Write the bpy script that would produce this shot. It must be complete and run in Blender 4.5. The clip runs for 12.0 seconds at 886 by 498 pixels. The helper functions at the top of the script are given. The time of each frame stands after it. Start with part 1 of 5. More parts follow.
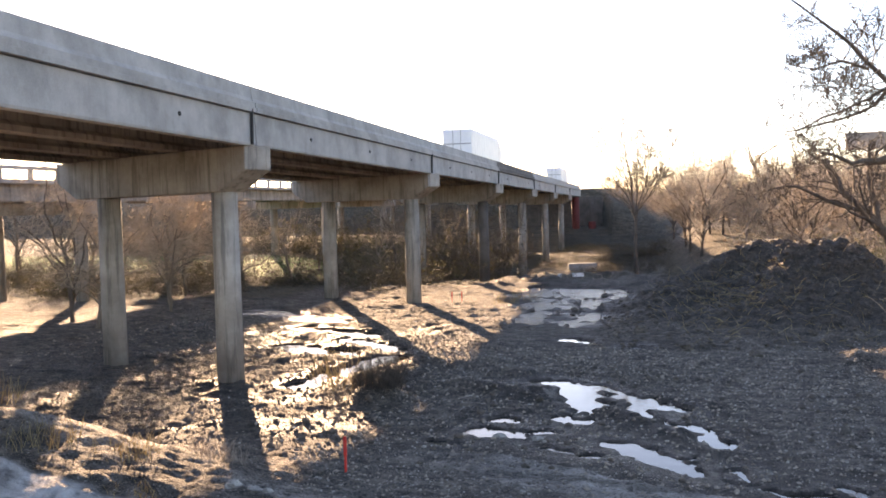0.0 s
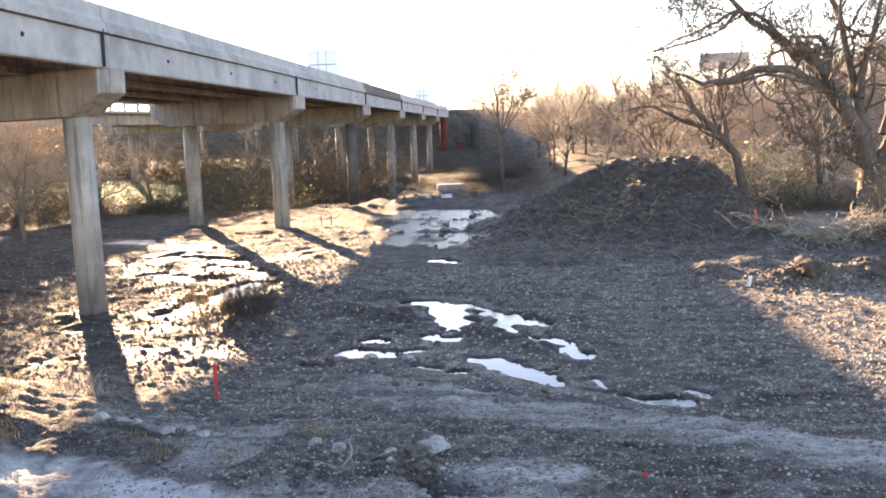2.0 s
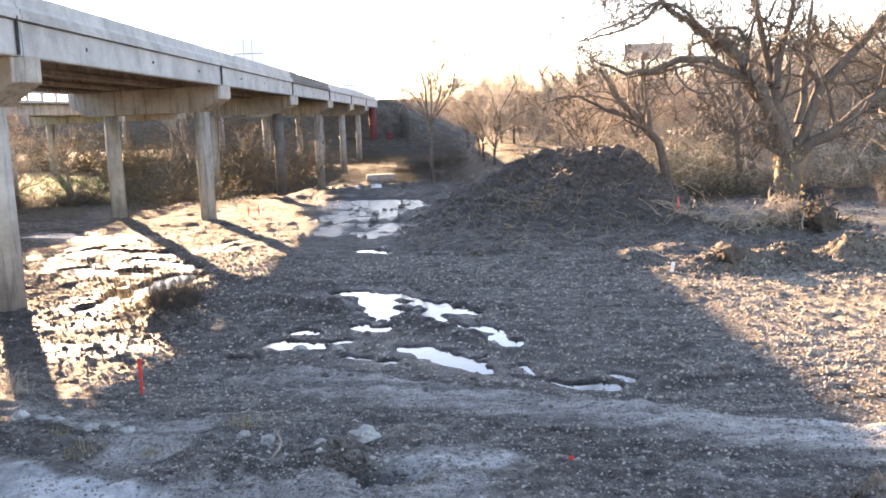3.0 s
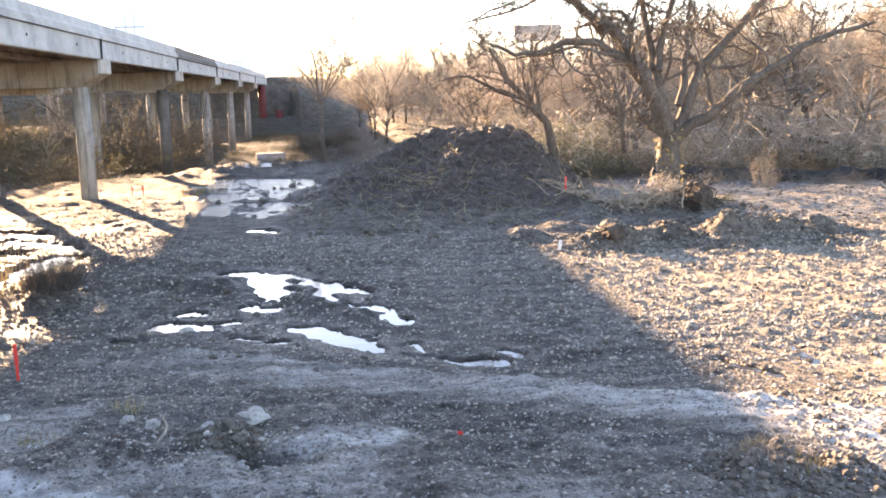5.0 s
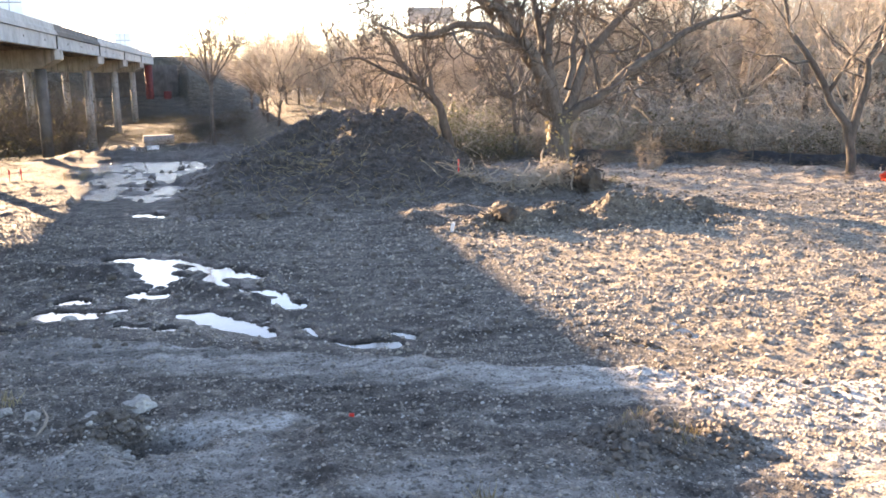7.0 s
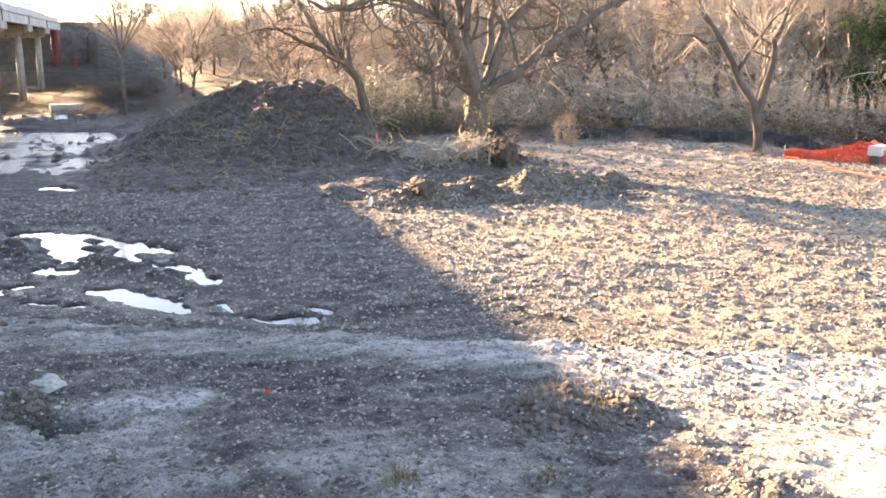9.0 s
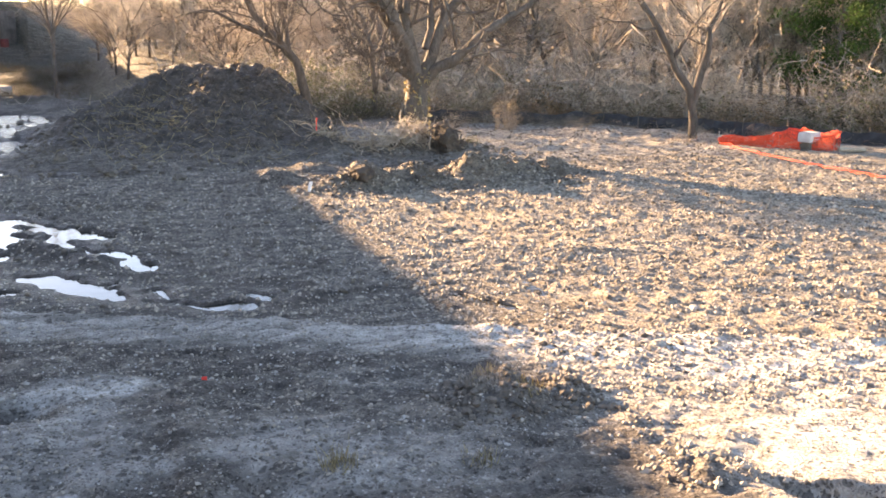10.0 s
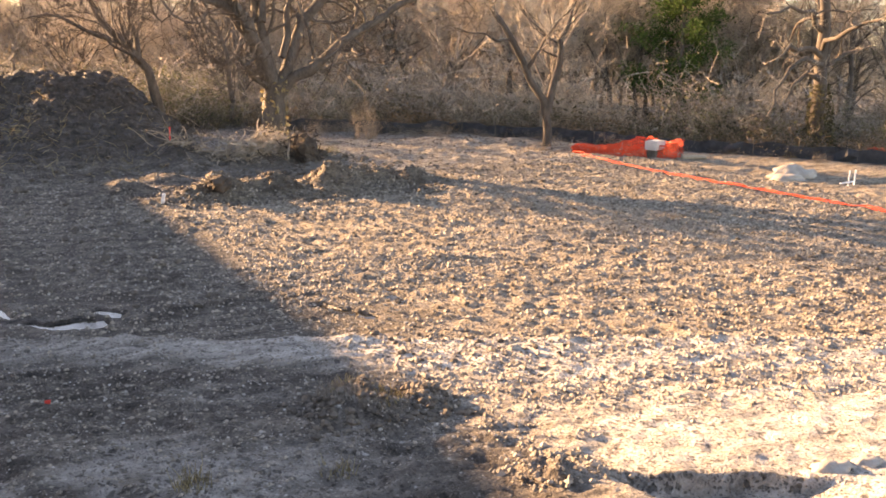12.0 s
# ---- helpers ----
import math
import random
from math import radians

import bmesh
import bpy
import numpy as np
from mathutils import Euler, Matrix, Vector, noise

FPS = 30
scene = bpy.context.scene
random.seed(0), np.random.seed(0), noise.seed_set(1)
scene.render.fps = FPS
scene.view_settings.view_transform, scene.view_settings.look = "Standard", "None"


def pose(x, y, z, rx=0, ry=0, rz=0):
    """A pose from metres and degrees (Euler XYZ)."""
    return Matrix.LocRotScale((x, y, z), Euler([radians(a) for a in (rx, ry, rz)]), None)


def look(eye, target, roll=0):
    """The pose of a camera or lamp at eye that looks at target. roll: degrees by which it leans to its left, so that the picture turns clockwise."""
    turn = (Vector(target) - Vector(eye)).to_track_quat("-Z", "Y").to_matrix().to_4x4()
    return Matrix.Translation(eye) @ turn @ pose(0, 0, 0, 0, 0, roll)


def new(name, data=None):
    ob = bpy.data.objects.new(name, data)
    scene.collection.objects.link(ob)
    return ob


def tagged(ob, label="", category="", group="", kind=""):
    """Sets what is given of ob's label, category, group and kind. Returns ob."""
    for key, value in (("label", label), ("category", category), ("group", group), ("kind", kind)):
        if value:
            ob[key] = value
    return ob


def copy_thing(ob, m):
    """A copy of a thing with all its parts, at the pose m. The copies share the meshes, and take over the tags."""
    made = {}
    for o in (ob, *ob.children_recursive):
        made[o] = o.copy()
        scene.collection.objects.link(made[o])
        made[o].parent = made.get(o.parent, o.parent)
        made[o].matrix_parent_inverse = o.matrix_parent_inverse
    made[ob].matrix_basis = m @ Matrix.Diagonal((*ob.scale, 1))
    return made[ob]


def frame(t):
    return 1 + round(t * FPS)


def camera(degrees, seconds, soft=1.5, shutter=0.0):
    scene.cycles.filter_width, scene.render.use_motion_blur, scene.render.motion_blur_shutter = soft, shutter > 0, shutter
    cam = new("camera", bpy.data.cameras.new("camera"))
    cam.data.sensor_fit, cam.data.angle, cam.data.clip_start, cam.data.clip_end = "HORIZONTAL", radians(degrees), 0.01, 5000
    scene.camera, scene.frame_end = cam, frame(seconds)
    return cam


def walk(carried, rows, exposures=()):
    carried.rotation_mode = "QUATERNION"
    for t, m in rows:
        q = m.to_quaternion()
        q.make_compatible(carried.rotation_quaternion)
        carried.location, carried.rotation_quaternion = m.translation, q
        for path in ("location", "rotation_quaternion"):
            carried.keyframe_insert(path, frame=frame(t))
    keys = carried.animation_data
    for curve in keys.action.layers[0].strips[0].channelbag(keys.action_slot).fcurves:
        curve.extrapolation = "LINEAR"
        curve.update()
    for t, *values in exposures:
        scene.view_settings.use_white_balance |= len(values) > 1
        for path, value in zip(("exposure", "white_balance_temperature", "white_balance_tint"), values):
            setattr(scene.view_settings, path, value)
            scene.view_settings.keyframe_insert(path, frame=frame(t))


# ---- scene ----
EXPOSURES = [(0.0, 2.42, 8450, 27), (0.5, 2.32, 8450, 27), (1.5, 2.89, 8250, 26), (2.5, 3.22, 8550, 26), (5.5, 3.47, 8500, 25), (6.5, 3.12, 8000, 22), (8.5, 3.65, 8700, 25), (9.5, 3.29, 8900, 24), (10.5, 3.11, 9300, 24), (12.0, 2.77, 10700, 30)]
cam = camera(51.49, 12.0, 1.8)
# seconds, place in metres, yaw, pitch, roll in degrees
ROWS = [
    (0.0, -0.043, 0.383, 5.235, 12.58, -2.76, 1.53),
    (0.5, -0.027, 0.328, 5.244, 9.81, -4.74, 2.05),
    (1.0, 0.011, 0.334, 5.219, 7.24, -5.47, 2.38),
    (1.5, 0.031, 0.275, 5.189, 5.39, -6.39, 2.33),
    (2.0, 0.052, 0.239, 5.271, 4.44, -7.87, 2.09),
    (2.5, 0.075, 0.248, 5.253, 2.23, -8.00, 2.09),
    (3.0, 0.105, 0.203, 5.265, 0.07, -8.65, 2.14),
    (5.0, 0.160, 0.164, 5.260, -6.56, -10.13, 1.40),
    (5.5, 0.190, 0.107, 5.276, -8.66, -10.04, 1.82),
    (6.0, 0.204, 0.109, 5.269, -10.29, -10.52, 1.96),
    (6.5, 0.231, 0.103, 5.262, -11.85, -10.95, 1.45),
    (8.5, 0.271, 0.007, 5.309, -16.11, -12.58, -0.18),
    (9.0, 0.280, -0.013, 5.331, -17.89, -13.04, -0.24),
    (9.5, 0.313, -0.032, 5.324, -19.58, -13.70, -0.58),
    (10.0, 0.321, -0.063, 5.334, -21.45, -13.92, -0.87),
    (10.5, 0.357, -0.075, 5.337, -23.35, -13.53, -0.86),
    (11.0, 0.378, -0.092, 5.345, -25.42, -12.67, -1.38),
    (11.5, 0.397, -0.122, 5.363, -27.60, -12.81, -1.64),
    (12.0, 0.415, -0.160, 5.379, -29.91, -13.22, -1.70),
]
walk(cam, [(t, pose(x, y, z, 90 + pitch, roll, yaw)) for t, x, y, z, yaw, pitch, roll in ROWS], EXPOSURES)

# ---- world and sun ----
SUN_EL, SUN_AZ = 12.35, 27.3          # degrees; azimuth counted from +y towards -x
world = bpy.data.worlds.new("sky")
scene.world = world
world.use_nodes = True
wn = world.node_tree.nodes
sky = wn.new("ShaderNodeTexSky")
sky.sky_type = "NISHITA"
sky.sun_disc = False
sky.sun_elevation = radians(SUN_EL)
sky.sun_rotation = radians(-SUN_AZ)
sky.air_density, sky.dust_density, sky.ozone_density = 0.8, 0.22, 2.35
wn["Background"].inputs["Strength"].default_value = 0.112
world.node_tree.links.new(sky.outputs["Color"], wn["Background"].inputs["Color"])
sun_way = Vector((-math.sin(radians(SUN_AZ)) * math.cos(radians(SUN_EL)), math.cos(radians(SUN_AZ)) * math.cos(radians(SUN_EL)), math.sin(radians(SUN_EL))))
sun_data = bpy.data.lights.new("sun", "SUN")
sun_data.energy, sun_data.angle, sun_data.color = 5.0, radians(0.6), (1.0, 0.81, 0.57)
sun = new("sun", sun_data)
sun.matrix_world = look(sun_way * 400, (0, 0, 0))

# ---- materials ----
def material(name, build):
    m = bpy.data.materials.new(name)
    m.use_nodes = True
    build(m.node_tree, m.node_tree.nodes["Principled BSDF"])
    return m


def link(nt, a, b):
    nt.links.new(a, b)


def coords(nt, scale=1.0, world_space=False):
    if world_space:
        src = nt.nodes.new("ShaderNodeNewGeometry").outputs["Position"]
    else:
        src = nt.nodes.new("ShaderNodeTexCoord").outputs["Object"]
    mp = nt.nodes.new("ShaderNodeMapping")
    mp.inputs["Scale"].default_value = (scale, scale, scale) if isinstance(scale, (int, float)) else scale
    link(nt, src, mp.inputs["Vector"])
    return mp.outputs["Vector"]


def noise_tex(nt, vec, scale, detail=4.0, rough=0.55):
    n = nt.nodes.new("ShaderNodeTexNoise")
    n.inputs["Scale"].default_value, n.inputs["Detail"].default_value, n.inputs["Roughness"].default_value = scale, detail, rough
    link(nt, vec, n.inputs["Vector"])
    return n.outputs["Fac"]


def ramp(nt, fac, stops):
    r = nt.nodes.new("ShaderNodeValToRGB")
    while len(r.color_ramp.elements) < len(stops):
        r.color_ramp.elements.new(0.5)
    for e, (p, c) in zip(r.color_ramp.elements, stops):
        e.position = p
        e.color = (*c, 1.0) if len(c) == 3 else c
    link(nt, fac, r.inputs["Fac"])
    return r.outputs["Color"]


def mix(nt, fac, a, b, mode="MIX"):
    n = nt.nodes.new("ShaderNodeMix")
    n.data_type, n.blend_type = "RGBA", mode
    if isinstance(fac, (int, float)):
        n.inputs["Factor"].default_value = fac
    else:
        link(nt, fac, n.inputs["Factor"])
    for sock, v in ((n.inputs["A"], a), (n.inputs["B"], b)):
        if isinstance(v, tuple):
            sock.default_value = (*v, 1.0)
        else:
            link(nt, v, sock)
    return n.outputs["Result"]


def math_node(nt, op, a, b=0.0):
    n = nt.nodes.new("ShaderNodeMath")
    n.operation = op
    for sock, v in zip(n.inputs, (a, b)):
        if isinstance(v, (int, float)):
            sock.default_value = v
        else:
            link(nt, v, sock)
    return n.outputs["Value"]


def bump(nt, bsdf, height, strength, distance):
    b = nt.nodes.new("ShaderNodeBump")
    b.inputs["Strength"].default_value, b.inputs["Distance"].default_value = strength, distance
    link(nt, height, b.inputs["Height"])
    link(nt, b.outputs["Normal"], bsdf.inputs["Normal"])


def simple(dark, light, rough=0.8, scale=3.0, fine=40.0, relief=0.02, metal=0.0, spec=0.3):
    def build(nt, bsdf):
        v = coords(nt)
        a = noise_tex(nt, v, scale, 5.0)
        f = noise_tex(nt, v, fine, 3.0, 0.7)
        fac = math_node(nt, "ADD", math_node(nt, "MULTIPLY", a, 0.65), math_node(nt, "MULTIPLY", f, 0.35))
        link(nt, ramp(nt, fac, [(0.36, dark), (0.64, light)]), bsdf.inputs["Base Color"])
        bsdf.inputs["Roughness"].default_value = rough
        bsdf.inputs["Metallic"].default_value = metal
        bsdf.inputs["Specular IOR Level"].default_value = spec
        bump(nt, bsdf, f, 0.5, relief)
    return build


def ground_build(nt, bsdf):
    v = coords(nt, 1.0, True)
    attr_pale = nt.nodes.new("ShaderNodeAttribute")
    attr_pale.attribute_name = "pale"
    attr_wet_shade = nt.nodes.new("ShaderNodeAttribute")
    attr_wet_shade.attribute_name = "wet"
    attr_green = nt.nodes.new("ShaderNodeAttribute")
    attr_green.attribute_name = "grass"
    big = noise_tex(nt, v, 0.35, 5.0, 0.6)
    mid = noise_tex(nt, v, 3.0, 5.0, 0.65)
    fine = noise_tex(nt, v, 22.0, 4.0, 0.7)
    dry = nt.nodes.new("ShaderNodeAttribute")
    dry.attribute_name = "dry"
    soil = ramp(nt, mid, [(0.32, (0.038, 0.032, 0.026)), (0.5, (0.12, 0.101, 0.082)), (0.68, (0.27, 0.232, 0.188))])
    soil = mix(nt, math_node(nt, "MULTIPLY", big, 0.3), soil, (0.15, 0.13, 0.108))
    # dry field soil, with some of the sunlight put into its paler tone
    dry_lit_soil = ramp(nt, math_node(nt, "ADD", math_node(nt, "MULTIPLY", mid, 0.5), math_node(nt, "MULTIPLY", fine, 0.5)), [(0.3, (0.11, 0.087, 0.064)), (0.47, (0.29, 0.24, 0.178)), (0.7, (0.46, 0.39, 0.295))])
    soil = mix(nt, dry.outputs["Fac"], soil, dry_lit_soil)
    pale = ramp(nt, math_node(nt, "ADD", math_node(nt, "MULTIPLY", mid, 0.6), math_node(nt, "MULTIPLY", fine, 0.4)), [(0.34, (0.3, 0.275, 0.235)), (0.6, (0.68, 0.645, 0.58))])
    soil = mix(nt, math_node(nt, "MULTIPLY", attr_pale.outputs["Fac"], 0.85), soil, pale)
    attr_road = nt.nodes.new("ShaderNodeAttribute")
    attr_road.attribute_name = "road"
    chips = 0.0
    warp = nt.nodes.new("ShaderNodeVectorMath")
    warp.operation = "ADD"
    wob = nt.nodes.new("ShaderNodeTexNoise")
    wob.inputs["Scale"].default_value = 9.0
    wob_small = nt.nodes.new("ShaderNodeVectorMath")
    wob_small.operation = "SCALE"
    wob_small.inputs["Scale"].default_value = 0.12
    link(nt, v, wob.inputs["Vector"])
    link(nt, wob.outputs["Color"], wob_small.inputs[0])
    link(nt, v, warp.inputs[0])
    link(nt, wob_small.outputs["Vector"], warp.inputs[1])
    patch = ramp(nt, noise_tex(nt, v, 0.8, 4.0, 0.65), [(0.36, (0.25, 0.25, 0.25)), (0.6, (1, 1, 1))])
    for size, share, strength in ((8.0, 0.8, 0.6), (17.0, 0.5, 0.95), (31.0, 0.46, 0.9)):
        vor = nt.nodes.new("ShaderNodeTexVoronoi")
        vor.inputs["Scale"].default_value = size
        link(nt, warp.outputs["Vector"], vor.inputs["Vector"])
        chip = ramp(nt, vor.outputs["Distance"], [(0.34, (1, 1, 1)), (0.44, (0, 0, 0))])
        sep = nt.nodes.new("ShaderNodeSeparateColor")
        link(nt, vor.outputs["Color"], sep.inputs["Color"])
        some = ramp(nt, sep.outputs["Red"], [(share, (0, 0, 0)), (share + 0.08, (1, 1, 1))])
        tone = ramp(nt, sep.outputs["Green"], [(0.0, (0.17, 0.14, 0.105)), (0.55, (0.3, 0.26, 0.21)), (0.9, (0.46, 0.42, 0.36)), (1.0, (0.66, 0.62, 0.56))])
        spots = math_node(nt, "MULTIPLY", math_node(nt, "MULTIPLY", mix(nt, 1.0, chip, some, "MULTIPLY"), strength), math_node(nt, "SUBTRACT", 1.0, math_node(nt, "MULTIPLY", attr_pale.outputs["Fac"], 0.6)))
        spots = math_node(nt, "MULTIPLY", math_node(nt, "MULTIPLY", spots, patch), math_node(nt, "SUBTRACT", 1.0, attr_road.outputs["Fac"]))
        soil = mix(nt, spots, soil, tone)
        dark = ramp(nt, sep.outputs["Blue"], [(0.66, (0, 0, 0)), (0.74, (1, 1, 1))])
        holes = math_node(nt, "MULTIPLY", math_node(nt, "MULTIPLY", mix(nt, 1.0, chip, dark, "MULTIPLY"), 0.65), math_node(nt, "SUBTRACT", 1.0, attr_road.outputs["Fac"]))
        soil = mix(nt, holes, soil, (0.035, 0.029, 0.023))
        chips = math_node(nt, "ADD", chips, math_node(nt, "SUBTRACT", spots, holes))
    col = mix(nt, math_node(nt, "MULTIPLY", attr_road.outputs["Fac"], 0.9), soil, ramp(nt, mid, [(0.34, (0.3, 0.285, 0.26)), (0.5, (0.55, 0.53, 0.49)), (0.66, (0.68, 0.65, 0.6))]))
    grass = ramp(nt, mid, [(0.35, (0.06, 0.05, 0.032)), (0.55, (0.105, 0.09, 0.055)), (0.75, (0.15, 0.135, 0.075))])
    col = mix(nt, attr_green.outputs["Fac"], col, grass)
    attr_lawn = nt.nodes.new("ShaderNodeAttribute")
    attr_lawn.attribute_name = "lawn"
    col = mix(nt, attr_lawn.outputs["Fac"], col, ramp(nt, mid, [(0.35, (0.06, 0.13, 0.02)), (0.65, (0.12, 0.22, 0.045))]))
    lay = nt.nodes.new("ShaderNodeMapping")
    lay.inputs["Rotation"].default_value = (0, 0, radians(24.8))
    lay.inputs["Scale"].default_value = (0.45, 2.6, 1.0)
    link(nt, v, lay.inputs["Vector"])
    streaks = ramp(nt, noise_tex(nt, lay.outputs["Vector"], 1.0, 5.0, 0.65), [(0.36, (0.55, 0.54, 0.53)), (0.56, (1.08, 1.08, 1.08))])
    col = mix(nt, math_node(nt, "SUBTRACT", 1.0, math_node(nt, "MULTIPLY", attr_road.outputs["Fac"], 0.7)), col, mix(nt, 1.0, col, streaks, "MULTIPLY"))
    # darkens damp soil, and ground whose shade is painted through the same weight
    damp_shade = mix(nt, attr_wet_shade.outputs["Fac"], (1.0, 1.0, 1.0), (0.4, 0.385, 0.37))
    col = mix(nt, 1.0, col, damp_shade, "MULTIPLY")
    link(nt, col, bsdf.inputs["Base Color"])
    rough = math_node(nt, "SUBTRACT", 0.92, math_node(nt, "MULTIPLY", math_node(nt, "POWER", attr_wet_shade.outputs["Fac"], 3.0), math_node(nt, "ADD", math_node(nt, "MULTIPLY", mid, 0.55), 0.1)))
    link(nt, rough, bsdf.inputs["Roughness"])
    bsdf.inputs["Specular IOR Level"].default_value = 0.3
    clod = noise_tex(nt, v, 8.5, 4.0, 0.7)
    height = math_node(nt, "ADD", math_node(nt, "MULTIPLY", mid, 0.6), math_node(nt, "MULTIPLY", clod, 0.75))
    height = math_node(nt, "ADD", height, math_node(nt, "MULTIPLY", fine, 0.35))
    height = math_node(nt, "ADD", height, math_node(nt, "MULTIPLY", chips, 0.35))
    bump(nt, bsdf, height, 1.0, 0.12)


def concrete_build(dark, light, streak):
    def build(nt, bsdf):
        v = coords(nt, 1.0, True)
        blotch = noise_tex(nt, v, 0.8, 6.0, 0.65)
        fine = noise_tex(nt, v, 30.0, 3.0, 0.7)
        col = ramp(nt, math_node(nt, "ADD", math_node(nt, "MULTIPLY", blotch, 0.8), math_node(nt, "MULTIPLY", fine, 0.2)), [(0.35, dark), (0.62, light)])
        run = noise_tex(nt, coords(nt, (2.2, 2.2, 0.16), True), 2.0, 5.0, 0.7)
        stain = ramp(nt, run, [(0.5, (0, 0, 0)), (0.62, (1, 1, 1))])
        col = mix(nt, math_node(nt, "MULTIPLY", stain, streak), col, (0.085, 0.072, 0.06))
        link(nt, col, bsdf.inputs["Base Color"])
        bsdf.inputs["Roughness"].default_value = 0.85
        bump(nt, bsdf, math_node(nt, "ADD", fine, blotch), 0.4, 0.01)
    return build


def leaf_build(a, b, through_amount=0.35):
    def build(nt, bsdf):
        info = nt.nodes.new("ShaderNodeNewGeometry")
        col = ramp(nt, info.outputs["Random Per Island"], [(0.0, a), (1.0, b)])
        link(nt, col, bsdf.inputs["Base Color"])
        bsdf.inputs["Roughness"].default_value = 0.8
        bsdf.inputs["Specular IOR Level"].default_value = 0.15
        tr = nt.nodes.new("ShaderNodeBsdfTranslucent")
        link(nt, col, tr.inputs["Color"])
        mx = nt.nodes.new("ShaderNodeMixShader")
        mx.inputs["Fac"].default_value = through_amount
        link(nt, bsdf.outputs["BSDF"], mx.inputs[1])
        link(nt, tr.outputs["BSDF"], mx.inputs[2])
        link(nt, mx.outputs["Shader"], nt.nodes["Material Output"].inputs["Surface"])
    return build


def water_build(nt, bsdf):
    v = coords(nt, 1.0, True)
    bsdf.inputs["Base Color"].default_value = (0.035, 0.03, 0.022, 1)
    bsdf.inputs["Roughness"].default_value = 0.03
    bsdf.inputs["IOR"].default_value = 1.33
    bump(nt, bsdf, noise_tex(nt, v, 3.0, 4.0, 0.6), 0.12, 0.03)


def creek_build(nt, bsdf):
    water_build(nt, bsdf)
    bsdf.inputs["Roughness"].default_value = 0.12
    bump(nt, bsdf, noise_tex(nt, coords(nt, (1.0, 0.5, 1.0), True), 5.0, 5.0, 0.7), 0.8, 0.12)


def stem_build(a, b):
    def build(nt, bsdf):
        info = nt.nodes.new("ShaderNodeNewGeometry")
        col = ramp(nt, info.outputs["Random Per Island"], [(0.0, a), (1.0, b)])
        link(nt, col, bsdf.inputs["Base Color"])
        bsdf.inputs["Roughness"].default_value = 0.8
    return build


def bark_build(dark, light):
    def build(nt, bsdf):
        v = coords(nt, (1, 1, 0.25))
        n = noise_tex(nt, v, 14.0, 5.0, 0.7)
        big = noise_tex(nt, coords(nt), 1.3, 3.0)
        col = ramp(nt, math_node(nt, "ADD", math_node(nt, "MULTIPLY", n, 0.6), math_node(nt, "MULTIPLY", big, 0.4)), [(0.35, dark), (0.65, light)])
        link(nt, col, bsdf.inputs["Base Color"])
        bsdf.inputs["Roughness"].default_value = 0.9
        bump(nt, bsdf, n, 0.8, 0.04)
    return build


M_GROUND = material("mud_and_gravel", ground_build)
M_WATER = material("muddy_water", water_build)
M_CREEK = material("rippled_water", creek_build)
M_CONC = material("weathered_concrete", concrete_build((0.27, 0.26, 0.24), (0.46, 0.44, 0.41), 0.07))
M_CONC_COL = material("stained_concrete", concrete_build((0.23, 0.2, 0.17), (0.42, 0.38, 0.33), 0.6))
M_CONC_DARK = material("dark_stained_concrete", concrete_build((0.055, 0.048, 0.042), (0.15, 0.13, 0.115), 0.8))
M_ASPHALT = material("asphalt", simple((0.035, 0.035, 0.035), (0.07, 0.068, 0.065), 0.9, 2.0, 60.0, 0.005))
M_RED = material("red_paint", simple((0.1, 0.022, 0.018), (0.17, 0.04, 0.032), 0.7, 3.0, 30.0, 0.003))
M_BARK = material("oak_bark", bark_build((0.042, 0.034, 0.027), (0.155, 0.123, 0.097)))
M_BARK_PALE = material("pale_bark", bark_build((0.1, 0.078, 0.06), (0.29, 0.235, 0.18)))
M_TWIG = material("bare_twigs", stem_build((0.15, 0.12, 0.095), (0.4, 0.33, 0.26)))
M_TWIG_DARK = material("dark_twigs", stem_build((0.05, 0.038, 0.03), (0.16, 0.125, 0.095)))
M_TWIG_PALE = material("pale_twigs", stem_build((0.22, 0.175, 0.13), (0.54, 0.44, 0.335)))
M_LEAF_BROWN = material("dry_leaves", leaf_build((0.18, 0.135, 0.09), (0.38, 0.295, 0.2), 0.5))
M_LEAF_OLIVE = material("olive_leaves", leaf_build((0.09, 0.09, 0.042), (0.24, 0.23, 0.12), 0.3))
M_LEAF_RUST = material("rust_leaves", leaf_build((0.17, 0.1, 0.05), (0.4, 0.25, 0.135), 0.45))
M_LEAF_BUFF = material("buff_leaves", leaf_build((0.32, 0.26, 0.19), (0.56, 0.47, 0.36), 0.6))
# very dark leaves; also carry the shade painted into low woods brush
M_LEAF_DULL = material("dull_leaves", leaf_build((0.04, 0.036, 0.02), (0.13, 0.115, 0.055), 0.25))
M_LEAF_GREEN = material("evergreen_leaves", leaf_build((0.014, 0.03, 0.008), (0.07, 0.12, 0.03), 0.3))
M_GRASS_DRY = material("dry_grass", leaf_build((0.24, 0.18, 0.09), (0.5, 0.41, 0.23), 0.4))
M_CLOD = material("clods", simple((0.055, 0.046, 0.036), (0.18, 0.15, 0.118), 0.95, 2.0, 18.0, 0.03))
M_CLOD_DRY = material("dry_clods", stem_build((0.11, 0.092, 0.07), (0.4, 0.34, 0.265)))
M_MUD = material("wet_mud", simple((0.05, 0.041, 0.033), (0.15, 0.125, 0.1), 0.7, 2.0, 18.0, 0.03, 0.0, 0.5))
M_STONE = material("limestone", simple((0.22, 0.2, 0.17), (0.46, 0.43, 0.37), 0.85, 3.0, 25.0, 0.02))
